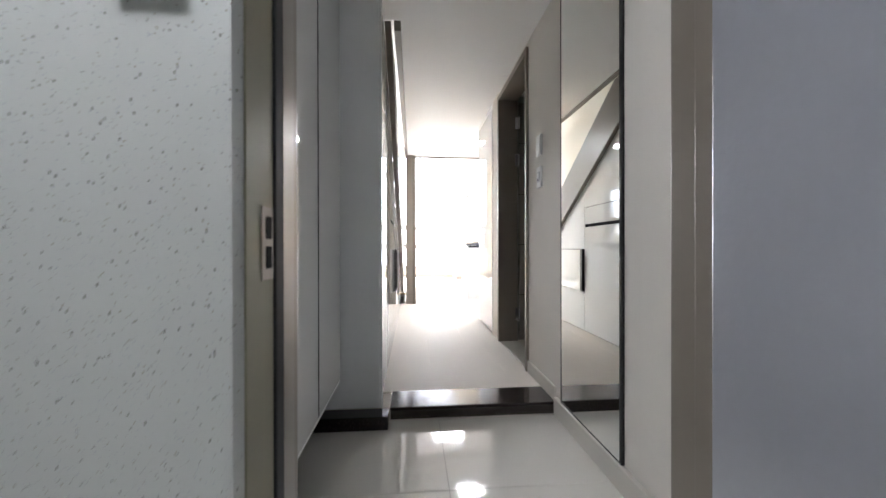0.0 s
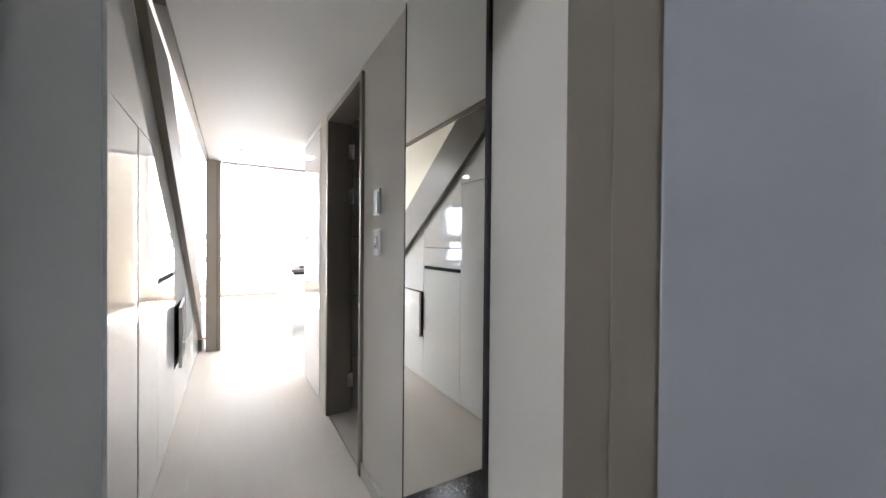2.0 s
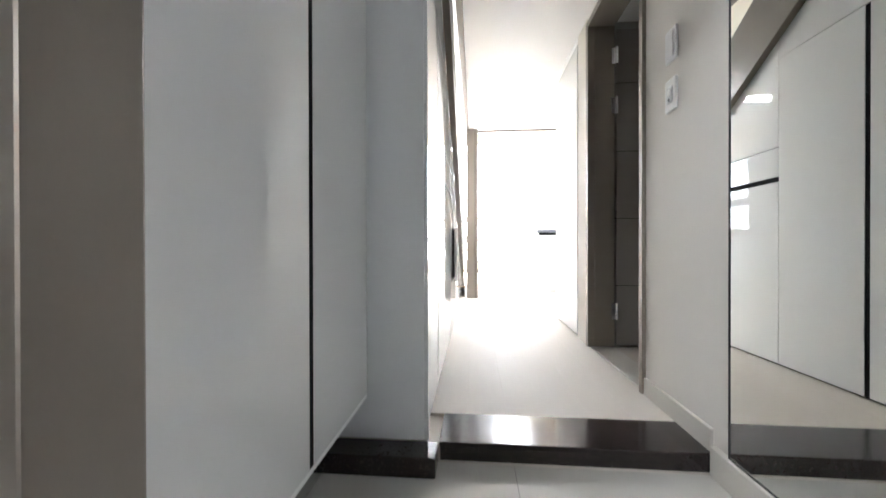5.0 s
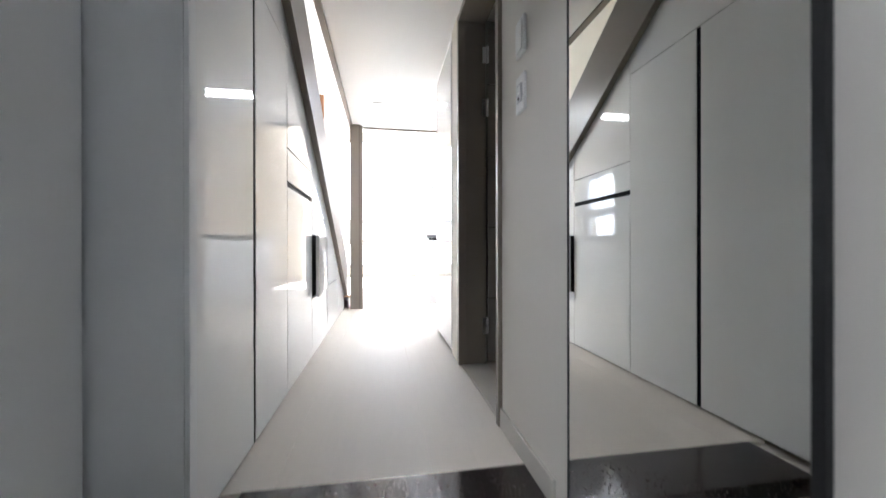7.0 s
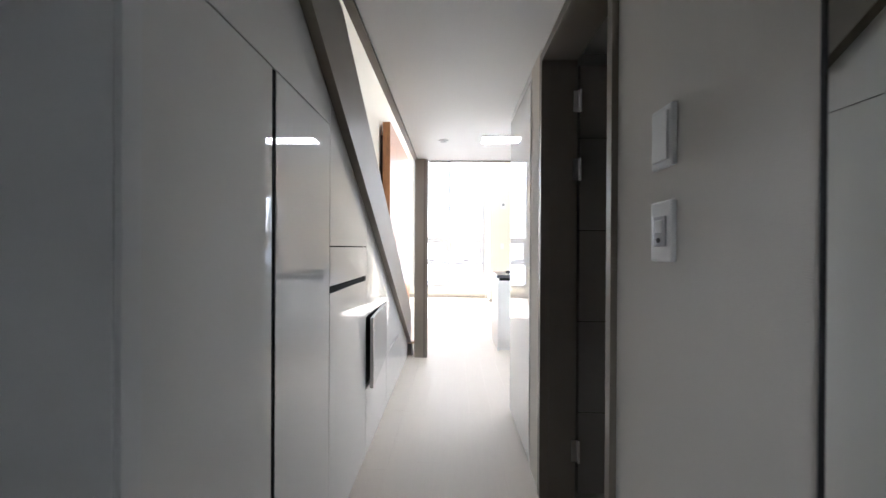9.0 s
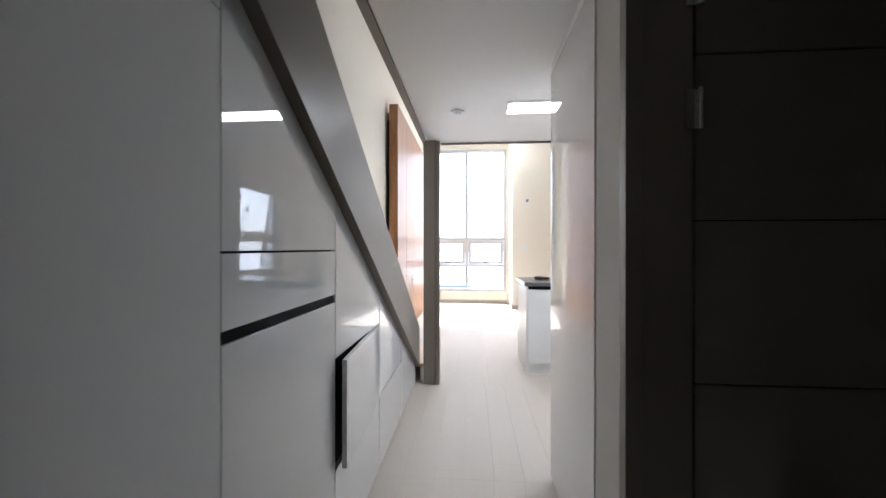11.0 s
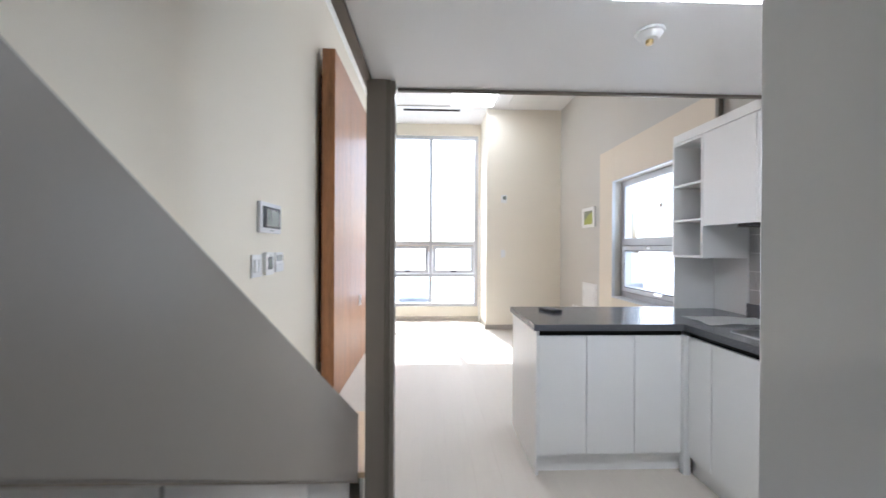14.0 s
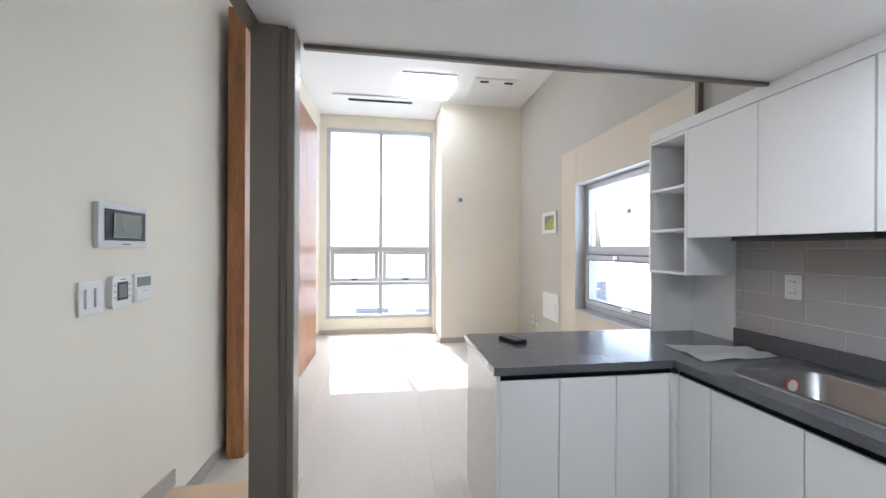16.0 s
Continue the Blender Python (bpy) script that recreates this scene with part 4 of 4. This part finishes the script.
box("display", (XL + 0.0232, XL + 0.0242, 4.957, 5.000, 1.174, 1.228), M_LCD, s4)
box("lettering_bar", (XL + 0.022, XL + 0.0228, 4.965, 4.992, 1.2455, 1.2495), M_LCD, s4)
for y in (4.932, 5.014):
    for z in (1.172, 1.197, 1.222):
        box("button", (XL + 0.022, XL + 0.0240, y, y + 0.009, z, z + 0.009), M_GREYPL, s4, 0.001)
s5 = thing("air_conditioner_control", (XL + 0.01, 5.1, 1.13), "white wall control with grey display on top", "control")
box("case", (XL + 0.001, XL + 0.020, 5.055, 5.17, 1.142, 1.262), M_PLASTIC, s5, 0.004)
box("display", (XL + 0.020, XL + 0.0215, 5.068, 5.158, 1.208, 1.248), M_LCD, s5)
box("flap", (XL + 0.020, XL + 0.0235, 5.058, 5.168, 1.146, 1.196), M_PLASTIC, s5, 0.002)
box("lettering_bar", (XL + 0.0235, XL + 0.0242, 5.098, 5.124, 1.186, 1.190), M_GREYPL, s5)

th = thing("thermostat", (1.48, YP - 0.01, 2.02), "small white thermostat high on the pier", "thermostat")
box("case", (1.435, 1.525, YP - 0.026, YP - 0.001, 2.02, 2.145), M_PLASTIC, th, 0.004)
box("display", (1.462, 1.51, YP - 0.028, YP - 0.026, 2.07, 2.125), M_LCD, th)
sw = thing("light_switch", (1.48, YP - 0.01, 1.15), "white blank switch plate on the pier", "switch")
box("plate", (1.435, 1.505, YP - 0.010, YP - 0.001, 1.15, 1.27), M_PLASTIC, sw, 0.003)
pic = thing("picture_panel", (XE - 0.01, 7.5, 1.57), "small white framed green meadow picture screen", "picture")
box("frame", (XE - 0.022, XE - 0.001, 7.36, 7.74, 1.575, 1.835), M_PLASTIC, pic, 0.004)
box("print", (XE - 0.024, XE - 0.0222, 7.41, 7.66, 1.615, 1.79), M_GREEN, pic)
prism("hill", [(7.41, 1.615), (7.66, 1.615), (7.66, 1.665), (7.60, 1.69), (7.50, 1.745), (7.41, 1.765)], XE - 0.0252, XE - 0.0242, M_HILL, pic, 0.0, "yellow-green hill")
hb = thing("access_panel", (XE - 0.01, 7.5, 0.54), "white electrical access panel low on the wall", "panel")
box("door", (XE - 0.016, XE - 0.001, 7.33, 7.72, 0.545, 0.825), M_PLASTIC, hb, 0.003)
box("frame", (XE - 0.008, XE - 0.0005, 7.31, 7.74, 0.525, 0.845), M_WHITE, hb, 0.002)
for y in (7.365, 7.68):
    box("latch", (XE - 0.018, XE - 0.0162, y, y + 0.008, 0.63, 0.74), M_GREYPL, hb, 0.0005)
for y in (7.93, 8.06):
    o = thing("power_outlet", (XE - 0.005, y, 0.36), "small white wall outlet", "outlet", "living-room outlets")
    box("plate", (XE - 0.010, XE - 0.001, y - 0.035, y + 0.035, 0.365, 0.485), M_PLASTIC, o, 0.003)
    box("insert", (XE - 0.013, XE - 0.010, y - 0.02, y + 0.02, 0.40, 0.45), M_GREYPL, o, 0.002)
pipe = thing("window_stay_pole", (1.19, 9.2, 0.0), "white vertical drain pipe beside the window", "pipe")
tube("pipe", [(1.175, 9.25, 0.0), (1.175, 9.25, 1.0), (1.175, 9.25, 1.95), (1.165, 9.25, 2.0)], 0.016, M_PLASTIC, pipe)

# ---- common hall lamp ----
hl = thing("ceiling_light", (-0.57, -0.8, 2.47), "pair of small square hall ceiling lights, lit", "lamp")
M_HALL = glow("hall_lamp_diffuser", (1, 0.99, 0.98), HALL)
box("frame", (-0.73, -0.40, -0.92, -0.68, 2.475, 2.4995), M_WHITE, hl, 0.004)
for x in (-0.71, -0.56):
    box("diffuser", (x, x + 0.14, -0.90, -0.70, 2.46, 2.4745), M_HALL, hl, 0.003)

# ---- far buildings, haze painted into their pale colours ----
rng = random.Random(7)
for i in range(10):
    x, y = -90 + i * 24 + rng.uniform(-6, 6), 150 + rng.uniform(0, 160)
    w, d, h = rng.uniform(12, 22), rng.uniform(10, 18), rng.uniform(18, 42)
    a = thing("apartment_building", (x, y, -46), "far apartment block, haze painted into its pale colours", "building", "far buildings")
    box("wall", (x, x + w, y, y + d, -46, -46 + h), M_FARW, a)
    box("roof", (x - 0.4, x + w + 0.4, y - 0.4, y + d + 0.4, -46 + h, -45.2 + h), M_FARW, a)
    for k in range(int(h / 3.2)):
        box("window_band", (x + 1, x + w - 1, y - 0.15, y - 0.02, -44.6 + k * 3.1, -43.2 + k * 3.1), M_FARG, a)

# ---- floor planks, tiles ----


def pieces(name, rects, z0, z1, material, parent, gap):
    """Floor pieces that share one mesh for each size."""
    cache = {}
    for x0, x1, y0, y1 in rects:
        key = (round(x1 - x0, 3), round(y1 - y0, 3))
        if key not in cache:
            bm = bmesh.new()
            hx, hy = key[0] / 2 - gap, key[1] / 2 - gap
            lo = [bm.verts.new((sx * hx, sy * hy, 0)) for sx, sy in ((-1, -1), (1, -1), (1, 1), (-1, 1))]
            mid = [bm.verts.new((sx * hx, sy * hy, z1 - z0 - gap)) for sx, sy in ((-1, -1), (1, -1), (1, 1), (-1, 1))]
            up = [bm.verts.new((sx * (hx - gap), sy * (hy - gap), z1 - z0)) for sx, sy in ((-1, -1), (1, -1), (1, 1), (-1, 1))]
            bm.faces.new(up)
            for k in range(4):
                n = (k + 1) % 4
                bm.faces.new((lo[k], lo[n], mid[n], mid[k]))
                bm.faces.new((mid[k], mid[n], up[n], up[k]))
            me = bpy.data.meshes.new(name)
            bm.to_mesh(me)
            bm.free()
            me.materials.append(material)
            cache[key] = me
        ob = new(name, cache[key])
        ob.parent = parent
        ob.location = Vector(((x0 + x1) / 2, (y0 + y1) / 2, z0)) - place(parent)


floor = structure(thing("floor", (0.8, 5, -0.011), "pale ash plank floor of corridor and living room", "floor"), "pale ash plank floor of corridor and living room", "floor")


def planks(x0, x1, y0, y1, w=0.152, length=1.2):
    out = []
    n = max(1, round((x1 - x0) / w))
    ww = (x1 - x0) / n
    for i in range(n):
        y = y0 - (i * 0.47 % 1) * length
        while y < y1 - 0.01:
            a, b = max(y, y0), min(y + length, y1)
            if b - a > 0.02:
                out.append((x0 + i * ww, x0 + (i + 1) * ww, a, b))
            y += length
    return out


rects = planks(XC - 0.02, XR, 1.41, 3.30) + planks(XL, XE, 4.62, YW) + planks(XC - 0.02, XE, 3.30, 4.62)
pieces("plank", rects, -0.0115, 0.0, M_PLANK, floor, 0.00016)
tiles = []
for i in range(3):
    for j in range(3):
        x0, x1 = max(-0.60, -0.976 + 0.6 * i), min(XR - 0.001, -0.376 + 0.6 * i)
        y0, y1 = max(-0.06, -0.54 + 0.6 * j), min(1.20, 0.06 + 0.6 * j)
        if x1 - x0 > 0.02 and y1 - y0 > 0.02:
            tiles.append((x0, x1, y0, y1))
pieces("tile", tiles, ZE - 0.006, ZE, M_TILE, entry_floor, 0.0008)

splash = structure(thing("wall_backsplash", (XE - 0.005, 4.2, 0.945), "grey glazed brick-laid kitchen wall tiles", "tiles"), "grey glazed brick-laid kitchen wall tiles", "tiles")
box("grout", (XE - 0.0045, XE - 0.0005, 3.292, 5.115, 0.9455, 1.445), M_GROUTL, splash)
TH, TL = 0.1185, 0.303
cache = {}
for r in range(6):
    z1 = 1.509 - r * TH
    z0 = z1 - TH
    a, b = max(z0, 0.946), min(z1, 1.445)
    if b - a < 0.01:
        continue
    y = 4.615 - 5 * TL + (TL / 2 if r % 2 == 1 else 0)
    for k in range(9):
        y0, y1 = max(3.293, y + k * TL), min(5.115, y + (k + 1) * TL)
        if y1 - y0 < 0.012:
            continue
        key = (round(y1 - y0, 3), round(b - a, 3))
        if key not in cache:
            bm = bmesh.new()
            addbox(bm, -0.0035, 0, -key[0] / 2 + 0.0022, key[0] / 2 - 0.0022, 0.0022, key[1] - 0.0022)
            soften(bm, 0.0009, 1)
            me = bpy.data.meshes.new("tile")
            bm.to_mesh(me)
            bm.free()
            me.materials.append(M_BSPL)
            cache[key] = me
        ob = new("tile", cache[key])
        ob.parent = splash
        ob.location = Vector((XE - 0.0045, (y0 + y1) / 2, a)) - place(splash)
